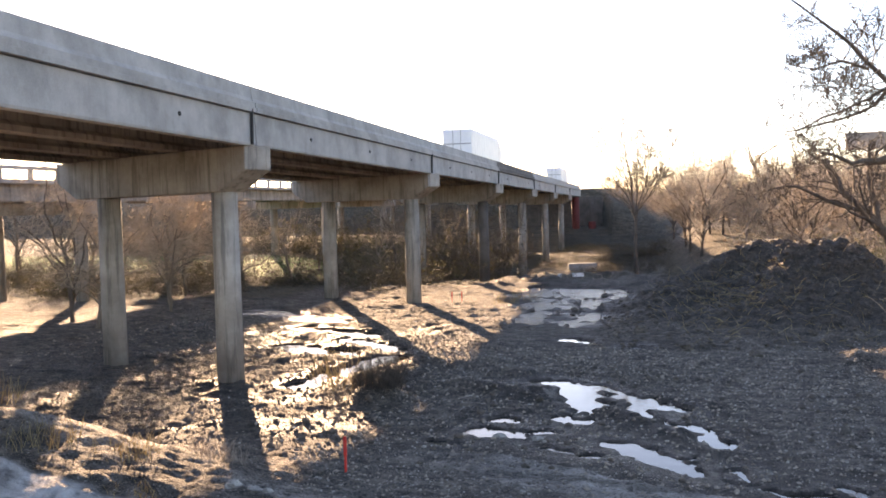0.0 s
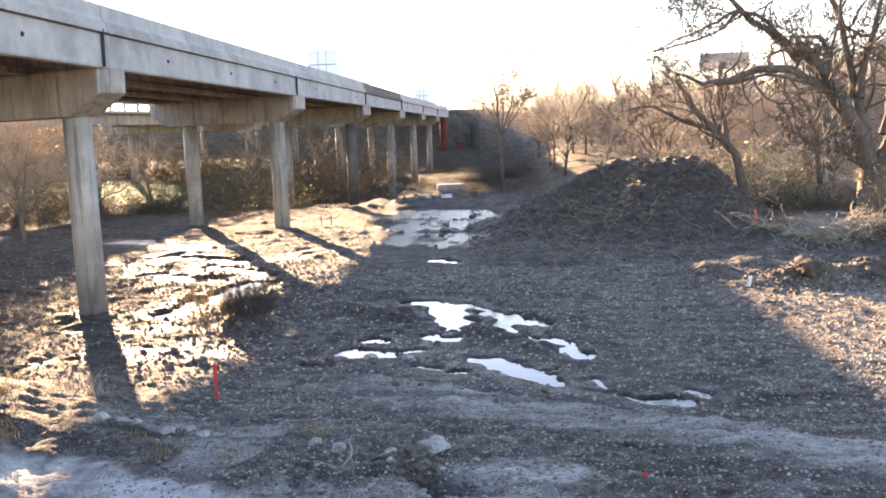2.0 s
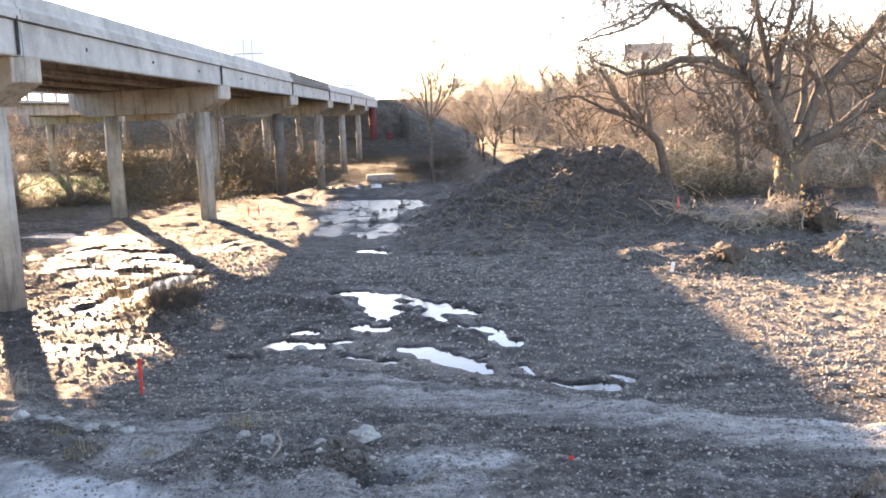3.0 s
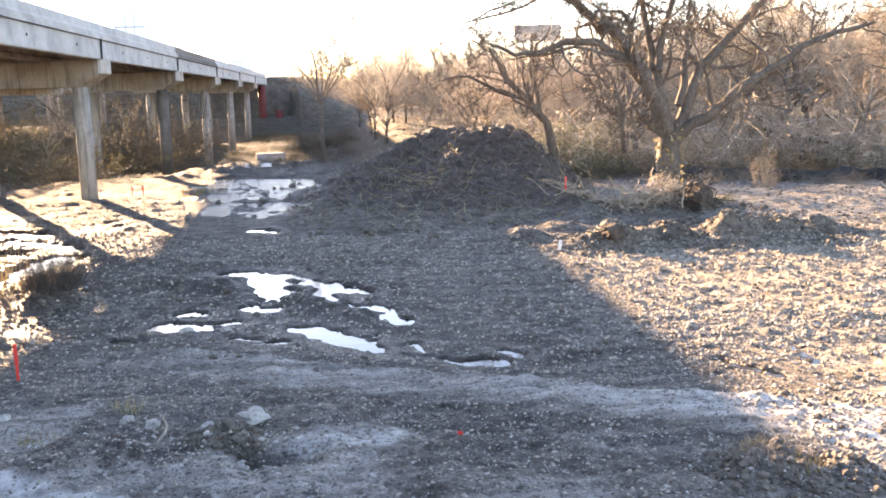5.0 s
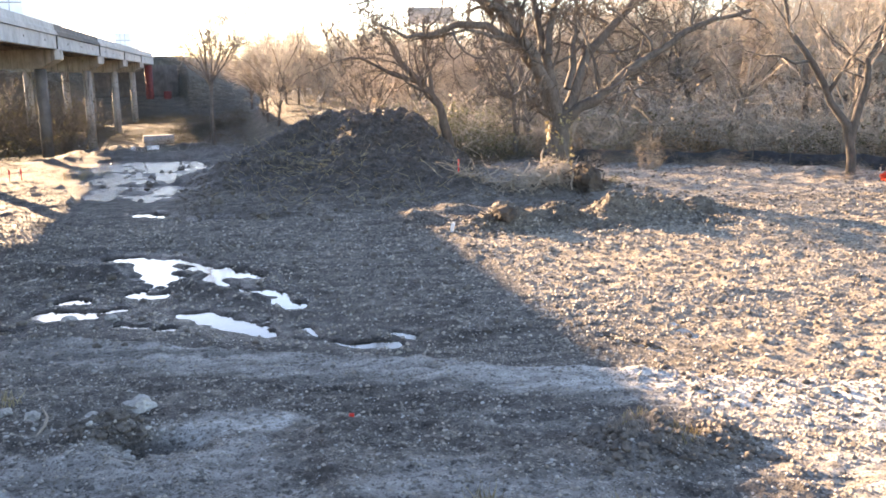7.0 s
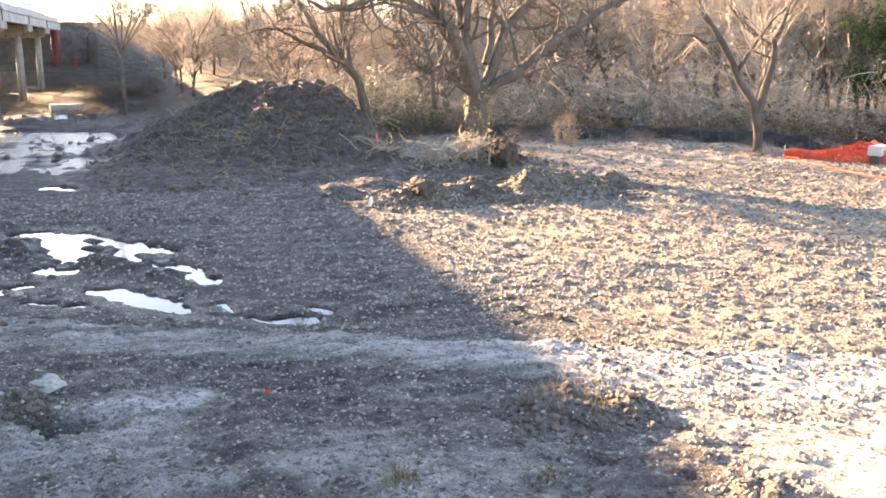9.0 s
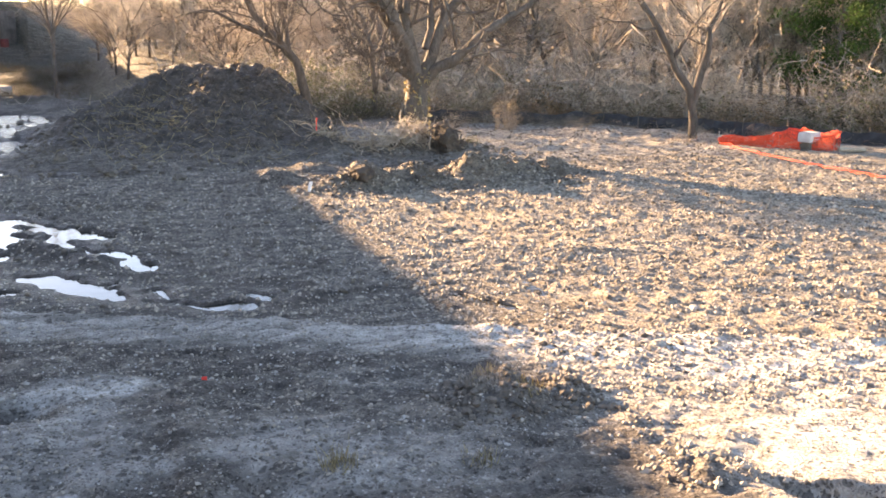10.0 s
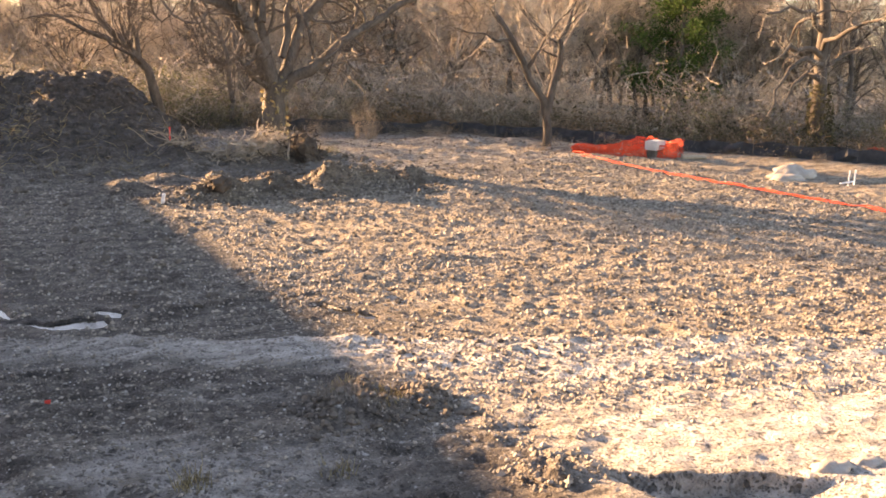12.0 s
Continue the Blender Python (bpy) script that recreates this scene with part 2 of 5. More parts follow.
M_SAND = material("pale_sand", simple((0.25, 0.225, 0.19), (0.42, 0.385, 0.33), 0.95, 2.0, 40.0, 0.02))
M_TRAILER = material("white_trailer_paint", simple((0.72, 0.73, 0.75), (0.82, 0.82, 0.83), 0.4, 1.0, 20.0, 0.002))
M_DARK = material("black_rubber", simple((0.015, 0.015, 0.015), (0.035, 0.035, 0.035), 0.7, 4.0, 40.0, 0.004))
M_STEEL = material("grey_steel", simple((0.2, 0.2, 0.2), (0.34, 0.34, 0.34), 0.45, 4.0, 40.0, 0.002, 0.7))
M_ORANGE = material("orange_plastic", simple((0.55, 0.05, 0.02), (0.8, 0.09, 0.035), 0.55, 4.0, 50.0, 0.002))
M_STAKE = material("fluorescent_red_stake", simple((0.75, 0.04, 0.03), (0.9, 0.09, 0.06), 0.5, 4.0, 50.0, 0.002))
M_WHITE = material("white_plastic", simple((0.68, 0.67, 0.64), (0.82, 0.81, 0.79), 0.45, 4.0, 40.0, 0.002))
M_BOX = material("dusty_white_box", simple((0.4, 0.38, 0.35), (0.55, 0.53, 0.5), 0.6, 3.0, 40.0, 0.003))
M_SILT = material("black_fabric", simple((0.018, 0.019, 0.021), (0.045, 0.047, 0.052), 0.8, 3.0, 60.0, 0.01))
M_WOOD = material("weathered_wood", bark_build((0.2, 0.15, 0.1), (0.42, 0.34, 0.25)))
M_BOARD = material("billboard_grey", simple((0.2, 0.175, 0.155), (0.3, 0.265, 0.235), 0.7, 1.0, 10.0, 0.005))
M_ROOTS = material("dark_roots", simple((0.03, 0.022, 0.016), (0.1, 0.075, 0.055), 0.95, 3.0, 20.0, 0.03))
M_CHIP = material("limestone_chips", stem_build((0.12, 0.105, 0.085), (0.55, 0.52, 0.46)))
M_BARK_DARK = material("dark_bark", bark_build((0.03, 0.024, 0.019), (0.12, 0.095, 0.075)))

# ---- building blocks ----
def mesh_object(name, verts, faces, mat, parent=None, smooth=False, label=""):
    me = bpy.data.meshes.new(name)
    me.from_pydata([tuple(v) for v in verts], [], [tuple(f) for f in faces])
    me.materials.append(mat)
    if smooth:
        me.polygons.foreach_set("use_smooth", [True] * len(me.polygons))
    me.update()
    ob = new(name, me)
    if parent:
        ob.parent = parent
    return tagged(ob, label)


def array_object(name, V, F, mat, parent=None, smooth=False):
    """A mesh object from arrays; all faces have the same number of corners."""
    me = bpy.data.meshes.new(name)
    k = F.shape[1]
    me.vertices.add(len(V))
    me.vertices.foreach_set("co", np.ascontiguousarray(V, dtype=np.float32).ravel())
    me.loops.add(F.size)
    me.loops.foreach_set("vertex_index", np.ascontiguousarray(F, dtype=np.int32).ravel())
    me.polygons.add(len(F))
    me.polygons.foreach_set("loop_start", np.arange(0, F.size, k, dtype=np.int32))
    me.polygons.foreach_set("use_smooth", np.full(len(F), smooth))
    me.materials.append(mat)
    me.update(calc_edges=True)
    me.validate()
    ob = new(name, me)
    if parent:
        ob.parent = parent
    return ob


def part(name, bm, mat, parent, label="", smooth=False):
    me = bpy.data.meshes.new(name)
    bm.normal_update()
    bm.to_mesh(me)
    bm.free()
    me.materials.append(mat)
    if smooth:
        me.polygons.foreach_set("use_smooth", [True] * len(me.polygons))
    ob = new(name, me)
    if parent:
        ob.parent = parent
    return tagged(ob, label)


def root(name, at, label, category, group="", kind=""):
    ob = new(name)
    ob.location = at
    return tagged(ob, label, category, group, kind)


def box_bm(size, at=(0, 0, 0), bevel=0.0, turn=0.0):
    bm = bmesh.new()
    bmesh.ops.create_cube(bm, size=1.0)
    bmesh.ops.scale(bm, vec=size, verts=bm.verts)
    if bevel:
        bmesh.ops.bevel(bm, geom=bm.edges[:], offset=bevel, segments=2, affect="EDGES")
    if turn:
        bmesh.ops.rotate(bm, cent=(0, 0, 0), matrix=Matrix.Rotation(radians(turn), 3, "Z"), verts=bm.verts)
    bmesh.ops.translate(bm, vec=at, verts=bm.verts)
    return bm


def cyl_bm(r0, r1, p0, p1, sides=16):
    bm = bmesh.new()
    p0, p1 = Vector(p0), Vector(p1)
    bmesh.ops.create_cone(bm, cap_ends=True, segments=sides, radius1=r0, radius2=r1, depth=(p1 - p0).length)
    m = Matrix.Translation((p0 + p1) / 2) @ (p1 - p0).to_track_quat("Z", "Y").to_matrix().to_4x4()
    bmesh.ops.transform(bm, matrix=m, verts=bm.verts)
    return bm


def prism_bm(profile, depth_vec):
    """A closed polygon of points, pushed along depth_vec."""
    bm = bmesh.new()
    a = [bm.verts.new(p) for p in profile]
    b = [bm.verts.new(Vector(p) + Vector(depth_vec)) for p in profile]
    n = len(a)
    bm.faces.new(a)
    bm.faces.new(b[::-1])
    for i in range(n):
        bm.faces.new((a[i], b[i], b[(i + 1) % n], a[(i + 1) % n]))
    bmesh.ops.recalc_face_normals(bm, faces=bm.faces[:])
    return bm


# ---- numeric noise for the ground ----
def lattice(ix, iy, seed):
    h = (ix.astype(np.int64) * 374761393 + iy.astype(np.int64) * 668265263 + seed * 974711) & 0xFFFFFFFF
    h = ((h ^ (h >> 13)) * 1274126177) & 0xFFFFFFFF
    return ((h ^ (h >> 16)) & 0xFFFF) / 65535.0


def vnoise(x, y, seed=0):
    ix, iy = np.floor(x), np.floor(y)
    fx, fy = x - ix, y - iy
    fx, fy = fx * fx * fx * (fx * (fx * 6 - 15) + 10), fy * fy * fy * (fy * (fy * 6 - 15) + 10)
    a, b = lattice(ix, iy, seed), lattice(ix + 1, iy, seed)
    c, d = lattice(ix, iy + 1, seed), lattice(ix + 1, iy + 1, seed)
    return (a + (b - a) * fx) * (1 - fy) + (c + (d - c) * fx) * fy - 0.5


def fbm(x, y, size, octaves=4, seed=0, gain=0.5):
    total, amp, f = 0.0, 1.0, 1.0 / size
    for o in range(octaves):
        total = total + amp * vnoise(x * f + 17.3 * o, y * f - 9.1 * o, seed + o)
        amp *= gain
        f *= 2.03
    return total


def step(a, b, v):
    t = np.clip((v - a) / (b - a), 0, 1)
    return t * t * (3 - 2 * t)


def near_line(x, y, ax, ay, bx, by):
    """Distance from a stretch, in the plan."""
    dx, dy = bx - ax, by - ay
    t = np.clip(((x - ax) * dx + (y - ay) * dy) / (dx * dx + dy * dy), 0, 1)
    return np.hypot(x - ax - t * dx, y - ay - t * dy)


# puddles: two ends of the middle line, half width
PUDDLES = [
    (-0.65, 20.1, 0.55, 18.7, 0.52), (0.3, 18.9, 0.8, 18.3, 0.52), (-1.05, 20.45, -0.7, 20.2, 0.2),
    (-3.3, 27.0, -1.9, 26.6, 0.42), (-2.1, 26.3, -1.75, 23.5, 0.46), (-2.0, 22.4, -1.75, 22.2, 0.3), (-1.6, 26.5, -0.9, 25.7, 0.14), (-0.75, 25.2, 0.6, 23.6, 0.3),
    (-1.3, 24.1, 0.0, 22.7, 0.38), (0.0, 22.6, 0.85, 21.4, 0.34), (0.9, 21.2, 1.6, 20.3, 0.16), (-3.9, 26.3, -2.95, 25.4, 0.12), (-3.8, 25.1, -2.95, 24.4, 0.12),
    (-3.8, 22.2, -3.4, 22.2, 0.16), (-3.85, 20.95, -2.9, 20.7, 0.42), (-2.65, 21.0, -2.45, 21.1, 0.18), (-2.3, 19.8, -1.75, 19.55, 0.12), (-1.4, 19.3, -1.15, 19.2, 0.1),
    (-4.75, 19.95, -4.5, 19.9, 0.2), (1.3, 17.8, 1.75, 17.55, 0.09), (1.55, 18.6, 1.7, 17.9, 0.06), (2.0, 17.4, 2.3, 17.1, 0.09), (2.55, 17.0, 2.9, 17.0, 0.22), (3.3, 17.7, 3.55, 17.4, 0.1),
    (-4.9, 41.6, -1.9, 39.9, 0.9), (-4.6, 43.8, -2.2, 43.2, 1.3), (-5.2, 47.0, -2.5, 46.4, 1.6), (-5.6, 50.8, -2.7, 50.0, 1.7), (-5.6, 54.6, -3.2, 53.6, 1.6), (-3.0, 35.3, -2.4, 34.7, 0.22), (-0.6, 33.6, -0.3, 33.4, 0.14),
    (-19.7, 43.9, -14.0, 40.8, 0.8), (-13.7, 33.2, -11.0, 31.7, 0.6), (-10.2, 26.2, -8.9, 30.8, 0.55), (-12.0, 35.1, -9.1, 32.7, 0.45), (-14.9, 38.0, -11.1, 36.1, 0.5),
    (7.2, 16.3, 7.9, 15.2, 0.1),
]
WATER_Z = -0.045


def path_side(x, y):
    """Positive on the camera's side of the pale gravel track's far edge."""
    return (16.15 - 0.462 * (x - 2.0) - y) / 1.1


def mound(x, y):
    x = x + 1.3 * fbm(x, y, 3.0, 3, 71)
    y = y + 1.6 * fbm(x, y, 3.4, 3, 73)
    front, back = np.clip((y - 33.0) / 11.5, 0, 1) ** 1.3, np.clip((51.0 - y) / 6.5, 0, 1)
    return 3.15 * np.minimum(front, back) * np.clip((x + 2.6) / 7.4, 0, 1) ** 1.15 * step(12.6, 8.8, x)


def lumps(x, y, size, stretch, seed):
    """Rounded lumps of uneven size packed side by side, drawn out along the furrows; 0 between them."""
    u, v = (x - 0.462 * y) * 0.908 / (size * stretch), (y + 0.462 * x) * 0.908 / size
    iu, iv = np.floor(u), np.floor(v)
    top = np.zeros_like(u)
    for du in (-1, 0, 1):
        for dv in (-1, 0, 1):
            cu, cv = iu + du, iv + dv
            pu, pv = cu + 0.1 + 0.8 * lattice(cu, cv, seed), cv + 0.1 + 0.8 * lattice(cu, cv, seed + 1)
            k = lattice(cu, cv, seed + 2)
            r = 0.3 + 0.5 * k
            top = np.maximum(top, (0.35 + 0.9 * k) * np.sqrt(np.clip(1 - ((u - pu) ** 2 + (v - pv) ** 2) / (r * r), 0, 1)))
    return top


def relief(x, y, z):
    """Clods and clumps too small for the terrain's broad form."""
    side = path_side(x, y)
    edge = 0.8 * fbm(x, y, 2.0, 3, 301)
    field = step(6.2, 8.2, x + edge) * step(48, 44, y) * step(46, 38, x) * (1 - 0.7 * step(31.5, 33.5, y) * step(14, 16, x))
    track = step(-0.2, 0.2, side) * step(2.4, 1.6, side + 0.5 * edge)
    smooth_sand = step(0.4, -0.4, y - 8.9 + 0.32 * (x - 9) + edge) * step(6.6, 7.4, x)
    flat = step(9, 7, x) * step(-24, -20, x) * step(17, 18, y) * step(60, 50, y)
    heaped = np.clip(mound(x, y), 0, 1)
    ridge = np.exp(-(near_line(x, y, 8.6, 28.9, 16.2, 29.6) / 1.3) ** 2)
    near = step(-0.2, 0.4, side) * step(4.5, 5.5, y) * step(-12, -7, x) * step(30, 24, x)
    soft = 0.35 + 0.65 * step(-0.25, 0.2, fbm(x, y, 2.4, 3, 305))
    a = np.maximum.reduce([0.4 * field * (1 - near), 0.5 * flat * soft * step(-8, -6, x), 1.3 * heaped, 1.2 * ridge, 0.7 * near * soft * (1 - 0.75 * track) * step(9, 6, x), 0.42 * near * soft * (1 - 0.75 * track)])
    a = a * (1 - 0.93 * smooth_sand) * step(-0.03, 0.03, z)
    h = 0.035 * lumps(x, y, 0.42, 2.2, 311) + 0.058 * lumps(x, y, 0.2, 1.7, 321) + 0.03 * lumps(x, y, 0.125, 1.4, 341) - 0.04
    h = h + np.maximum(heaped, ridge) * 0.06 * lumps(x, y, 0.7, 1.1, 331)
    return a * h


def terrain(x, y):
    z = 0.05 * fbm(x, y, 9.0, 3, 5) * 2
    near = (step(90, 50, y) * step(-40, -26, x) * step(55, 36, x))
    calm = 1 - 0.8 * step(6, 9, x) * step(36, 32, y)
    z = z + near * calm * (0.15 * fbm(x, y, 1.6, 4, 11) + 0.07 * fbm(x, y, 0.42, 3, 21))
    z = z + step(-6.5, -9, x) * step(17, 21, y) * step(56, 46, y) * (0.05 * fbm(x, y, 0.36, 3, 25, 0.6) + 0.05)
    field = step(6.5, 9.5, x) * step(46, 42, y) * step(42, 38, x)
    row = (y + 0.462 * x) * 0.908
    furrow = 1 - np.abs(2 * vnoise((x - 0.462 * y) / 4.5, row / 0.62 + 0.8 * vnoise(x / 2.5, y / 2.5, 9), 31))
    z = z + field * step(0.3, -0.6, path_side(x, y)) * (0.04 * furrow - 0.02 + 0.04 * fbm(x, y, 0.3, 2, 41, 0.6) + 0.03 * np.abs(fbm((x - 0.462 * y) / 3.0, row, 0.8, 2, 43)))
    z = z + near * 0.045 * fbm(x, y, 0.3, 2, 45)
    side = path_side(x, y)
    z = z + 0.22 * step(-0.25, 0.25, side) * step(-30, -8, x)
    # the near ground climbs towards the camera
    z = z + 0.32 * step(14.0, 9.2, row) * step(-12, -5, x)
    # flat wheel track on the pale band
    z = z - 0.6 * near * step(0.2, 0.8, side) * step(2.9, 2.2, side) * (0.16 * fbm(x, y, 1.6, 4, 11))
    # ruts of the mud flat and the creek's line
    low = step(9, 8, x) * near
    z = np.where((z < 0) & (low > 0), z * (1 - 0.8 * low), z) + 0.0
    rough_a, rough_b, rough_c = 2 * fbm(x, y, 0.45, 3, 51), 2 * fbm(x, y, 1.7, 2, 61), 2 * fbm(x, y, 2.6, 3, 65)
    rough_d, rough_e = 2 * fbm(x, y / 3.5, 1.1, 4, 67), 2 * fbm(x, y, 0.2, 2, 69, 0.7)
    for ax, ay, bx, by, half in PUDDLES:
        d = near_line(x, y, ax, ay, bx, by)
        z = z * (1 - 0.5 * step(half + 0.9, half + 0.1, d))
        d = d + min(0.07, 0.3 * half) * rough_e + min(0.22, 0.6 * half) * rough_a + min(0.2, 0.4 * half) * rough_b + min(1.0, max(0.0, half - 0.5) * 2.4) * rough_c + (0.45 * rough_d if half > 0.8 else 0.0)
        z = z - ((0.12 if half < 0.85 else 0.085 - 0.05 * rough_d - 0.06 * rough_a) + z) * step(half + 0.12 + 1.1 * max(0.0, half - 0.6), half - 0.08, d)
    z = z + 0.3 * np.exp(-(near_line(x, y, -3.0, 24.6, -5.2, 25.6) / 0.5) ** 2) + 0.2 * np.exp(-(near_line(x, y, -1.0, 23.0, 0.6, 21.2) / 0.35) ** 2)
    z = z + 0.16 * np.exp(-(near_line(x, y, -7.5, 30.0, -3.6, 27.9) / 0.35) ** 2)
    # mound of dug earth: a long front slope up to a crest, a steep right end
    m = mound(x, y)
    z = z + m + np.clip(m, 0, 1) * (0.26 * fbm(x, y, 2.4, 3, 93) + 0.24 * fbm(x, y, 1.1, 4, 91, 0.6) + 0.1 * fbm(x, y, 0.4, 2, 95))
    # earth at the oak's foot and the torn-up ridge before it
    z = z + 0.55 * np.exp(-(((x - 13.7) / 2.4) ** 2 + ((y - 36.2) / 2.2) ** 2)) * (1 + 0.8 * fbm(x, y, 0.8, 3, 101))
    ridge = np.exp(-(near_line(x, y, 8.6, 28.9, 16.2, 29.6) / 1.15) ** 2)
    z = z + ridge * (0.1 + 0.55 * fbm(x, y, 1.2, 4, 111))
    for hx, hy, r, h in ((9.0, 28.9, 0.85, 0.58), (12.9, 28.9, 1.15, 0.75), (14.9, 29.2, 0.85, 0.5), (10.9, 29.2, 0.8, 0.4), (6.3, 30.6, 0.8, 0.4), (16.9, 30.3, 0.7, 0.25), (7.9, 32.4, 0.9, 0.3)):
        z = z + h * np.exp(-(((x - hx) / r) ** 2 + ((y - hy) / (0.85 * r)) ** 2)) * (1 + 0.45 * fbm(x, y, 0.6, 3, 113))
    z = z + 0.36 * np.exp(-(((x - 5.5) / 0.85) ** 2 + ((y - 10.4) / 0.5) ** 2)) * (1 + 1.2 * fbm(x, y, 0.5, 3, 121))
    z = z + 0.22 * np.exp(-(((x - 6.5) / 0.42) ** 2 + ((y - 7.5) / 0.36) ** 2)) * (1 + 1.2 * fbm(x, y, 0.3, 3, 125))
    z = z - 0.22 * step(0.06, -0.06, y - 7.0 + 0.54 * (x - 7.2) + 0.15 * fbm(x, y, 0.7, 3, 127)) * step(6.9, 7.2, x) * step(9.6, 8.6, x)
    # low hump with reeds on the mud flat
    z = z + 0.6 * np.exp(-(((x + 7.2) / 0.62) ** 2 + ((y - 24.0) / 0.6) ** 2)) * (1 + 0.9 * fbm(x, y, 0.6, 3, 131))
    # shaded hollow on the near slope
    z = z - 0.42 * np.exp(-(((x + 0.85) / 0.5) ** 2 + ((y - 11.95) / 0.4) ** 2)) + 0.22 * np.exp(-(((x + 1.55) / 0.5) ** 2 + ((y - 12.55) / 0.35) ** 2)) * (1 + 1.2 * fbm(x, y, 0.4, 3, 129))
    # the ground falls away down the creek, and the road bank closes it
    z = z - near_far(x, y)
    bank = np.clip((4.5 + 0.09 * (y - 150) - x) / 15.5, 0, 1) * step(0.0, 8.0, y - 144 - 14 * step(-5.5, -7.5, x))
    z = z + bank * (6.4 + 0.6 * fbm(x, y, 6.0, 3, 141) * (1 - bank))
    z = z + (1.5 + 0.5 * fbm(x, y, 4.0, 4, 161)) * np.exp(-(((x - 7.0) / 11.0) ** 2 + ((y - 118) / 12.0) ** 2))
    z = z + step(55, 60, y) * step(100, 90, y) * step(4, 1, x) * step(-12, -9, x) * (0.9 * np.abs(fbm(x, y, 3.0, 4, 163)) + 0.1)
    z = z - 0.5 * np.exp(-(near_line(x, y, 33.6, 23.2, 42.0, 21.5) / 0.45) ** 2)
    rise = step(60, 130, y) * step(2, 26, x) * 0.6
    z = z + rise * 3.2 + 1.2 * step(70, 200, np.hypot(x - 20, y))
    # the slope on which the camera stands
    z = z + 3.45 * step(8.6, 0.8, np.hypot(0.6 * x, np.maximum(y, 0.0))) * (1 + 0.1 * fbm(x, y, 2.0, 3, 151)) * step(-60, -40, y)
    # bank of the near bridge approach
    z = z + (0.3 + 0.03 * fbm(x, y, 1.2, 3, 159)) * np.clip(-6.6 - x + 0.5 * fbm(x, y, 3.0, 3, 155), 0, 7) * step(18.2, 14.6, y + 0.5 * fbm(x, y, 2.0, 3, 157))
    return z


def near_far(x, y):
    return (0.75 * step(57, 70, y) + 1.7 * step(68, 92, y)) * step(8, 0, x) * step(-40, -24, x) * step(150, 138, y)


def ground_at(x, y):
    return float(terrain(np.array([float(x)]), np.array([float(y)]))[0])


def spread(a, b, first, ratio):
    out, s, v = [], first, a
    while (v < b) if first > 0 else (v > b):
        v += s
        s *= ratio
        out.append(v)
    return out


def build_ground():
    xs = np.array(sorted(set(spread(-60, -3000, -2.0, 1.35))) + list(np.arange(-60, -26, 0.6)) + list(np.arange(-26, -14, 0.22)) + list(np.arange(-14, -4, 0.12)) + list(np.arange(-4, 18, 0.075))
                  + list(np.arange(18, 34, 0.13)) + list(np.arange(34, 62, 0.5)) + spread(62, 3000, 2.0, 1.35))
    ys = np.array(sorted(set(spread(-12, -3000, -2.0, 1.35))) + list(np.arange(-12, 5.5, 0.6)) + list(np.arange(5.5, 20, 0.065)) + list(np.arange(20, 32, 0.09)) + list(np.arange(32, 48, 0.15)) + list(np.arange(48, 58, 0.25))
                  + list(np.arange(58, 110, 0.6)) + list(np.arange(110, 200, 2.5)) + spread(200, 4000, 4.0, 1.35))
    X, Y = np.meshgrid(xs, ys)
    Z = terrain(X, Y)
    Z = Z + relief(X, Y, Z)
    nx, ny = len(xs), len(ys)
    idx = np.arange(nx * ny).reshape(ny, nx)
    F = np.stack([idx[:-1, :-1], idx[:-1, 1:], idx[1:, 1:], idx[1:, :-1]], -1).reshape(-1, 4)
    ob = array_object("ground", np.stack([X, Y, Z], -1).reshape(-1, 3), F, M_GROUND, smooth=True)
    side = path_side(X, Y)
    edge = 0.5 * fbm(X, Y, 1.2, 4, 201)
    pale = step(-0.1, 0.25, side + 0.3 * edge) * step(2.1, 1.2, side + edge) * 1.0 * step(-6, 0, X)
    # pale track, painted whiter past the bridge shadow and duller within it
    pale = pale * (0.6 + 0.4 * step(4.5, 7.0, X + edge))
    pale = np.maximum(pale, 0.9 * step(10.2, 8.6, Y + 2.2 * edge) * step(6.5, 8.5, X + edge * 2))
    # sunlit end of the track whitened in colour as well
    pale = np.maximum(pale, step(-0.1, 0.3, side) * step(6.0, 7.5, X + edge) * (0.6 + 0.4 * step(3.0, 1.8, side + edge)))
    road = 9.02 - 0.62 * np.maximum(X, -6.3) - Y + 0.25 * edge
    road = step(-0.06, 0.1, road + 0.4 * fbm(X, Y, 0.7, 3, 205)) * (0.7 + 0.3 * step(-0.2, 0.0, fbm(X, Y, 1.1, 4, 207))) * step(3.4, 2.2, road + edge) * step(4.5, 2.5, X)
    pale = np.maximum(pale, 0.85 * step(0.9, 0.5, np.hypot((X - 0.2) / 1.3, (Y - 12.5) / 0.7) + edge) + 0.4 * step(0.9, 0.5, np.hypot((X - 2.4) / 1.0, (Y - 10.0) / 0.8) + edge))
    pale = np.maximum(pale, 0.45 * step(0.12, 0.32, fbm(X, Y, 2.2, 4, 211)) * step(15.5, 14, Y) * step(6, 2, X))
    pale = np.maximum(pale, 0.4 * step(1.0, 0.6, near_line(X, Y, -16.0, 16.4, -10.0, 15.6) / 1.5 + edge * 0.5))
    pale = np.maximum(pale, 0.3 * step(6.0, 14.0, X) * step(31, 33, Y + edge) * step(48, 44, Y) * step(40, 34, X))
    # wet: damp ground, plus painted shade where noted below
    wet = np.zeros_like(X)
    for ax, ay, bx, by, half in PUDDLES:
        wet = np.maximum(wet, step(half + 1.5, half + 0.2, near_line(X, Y, ax, ay, bx, by) + edge))
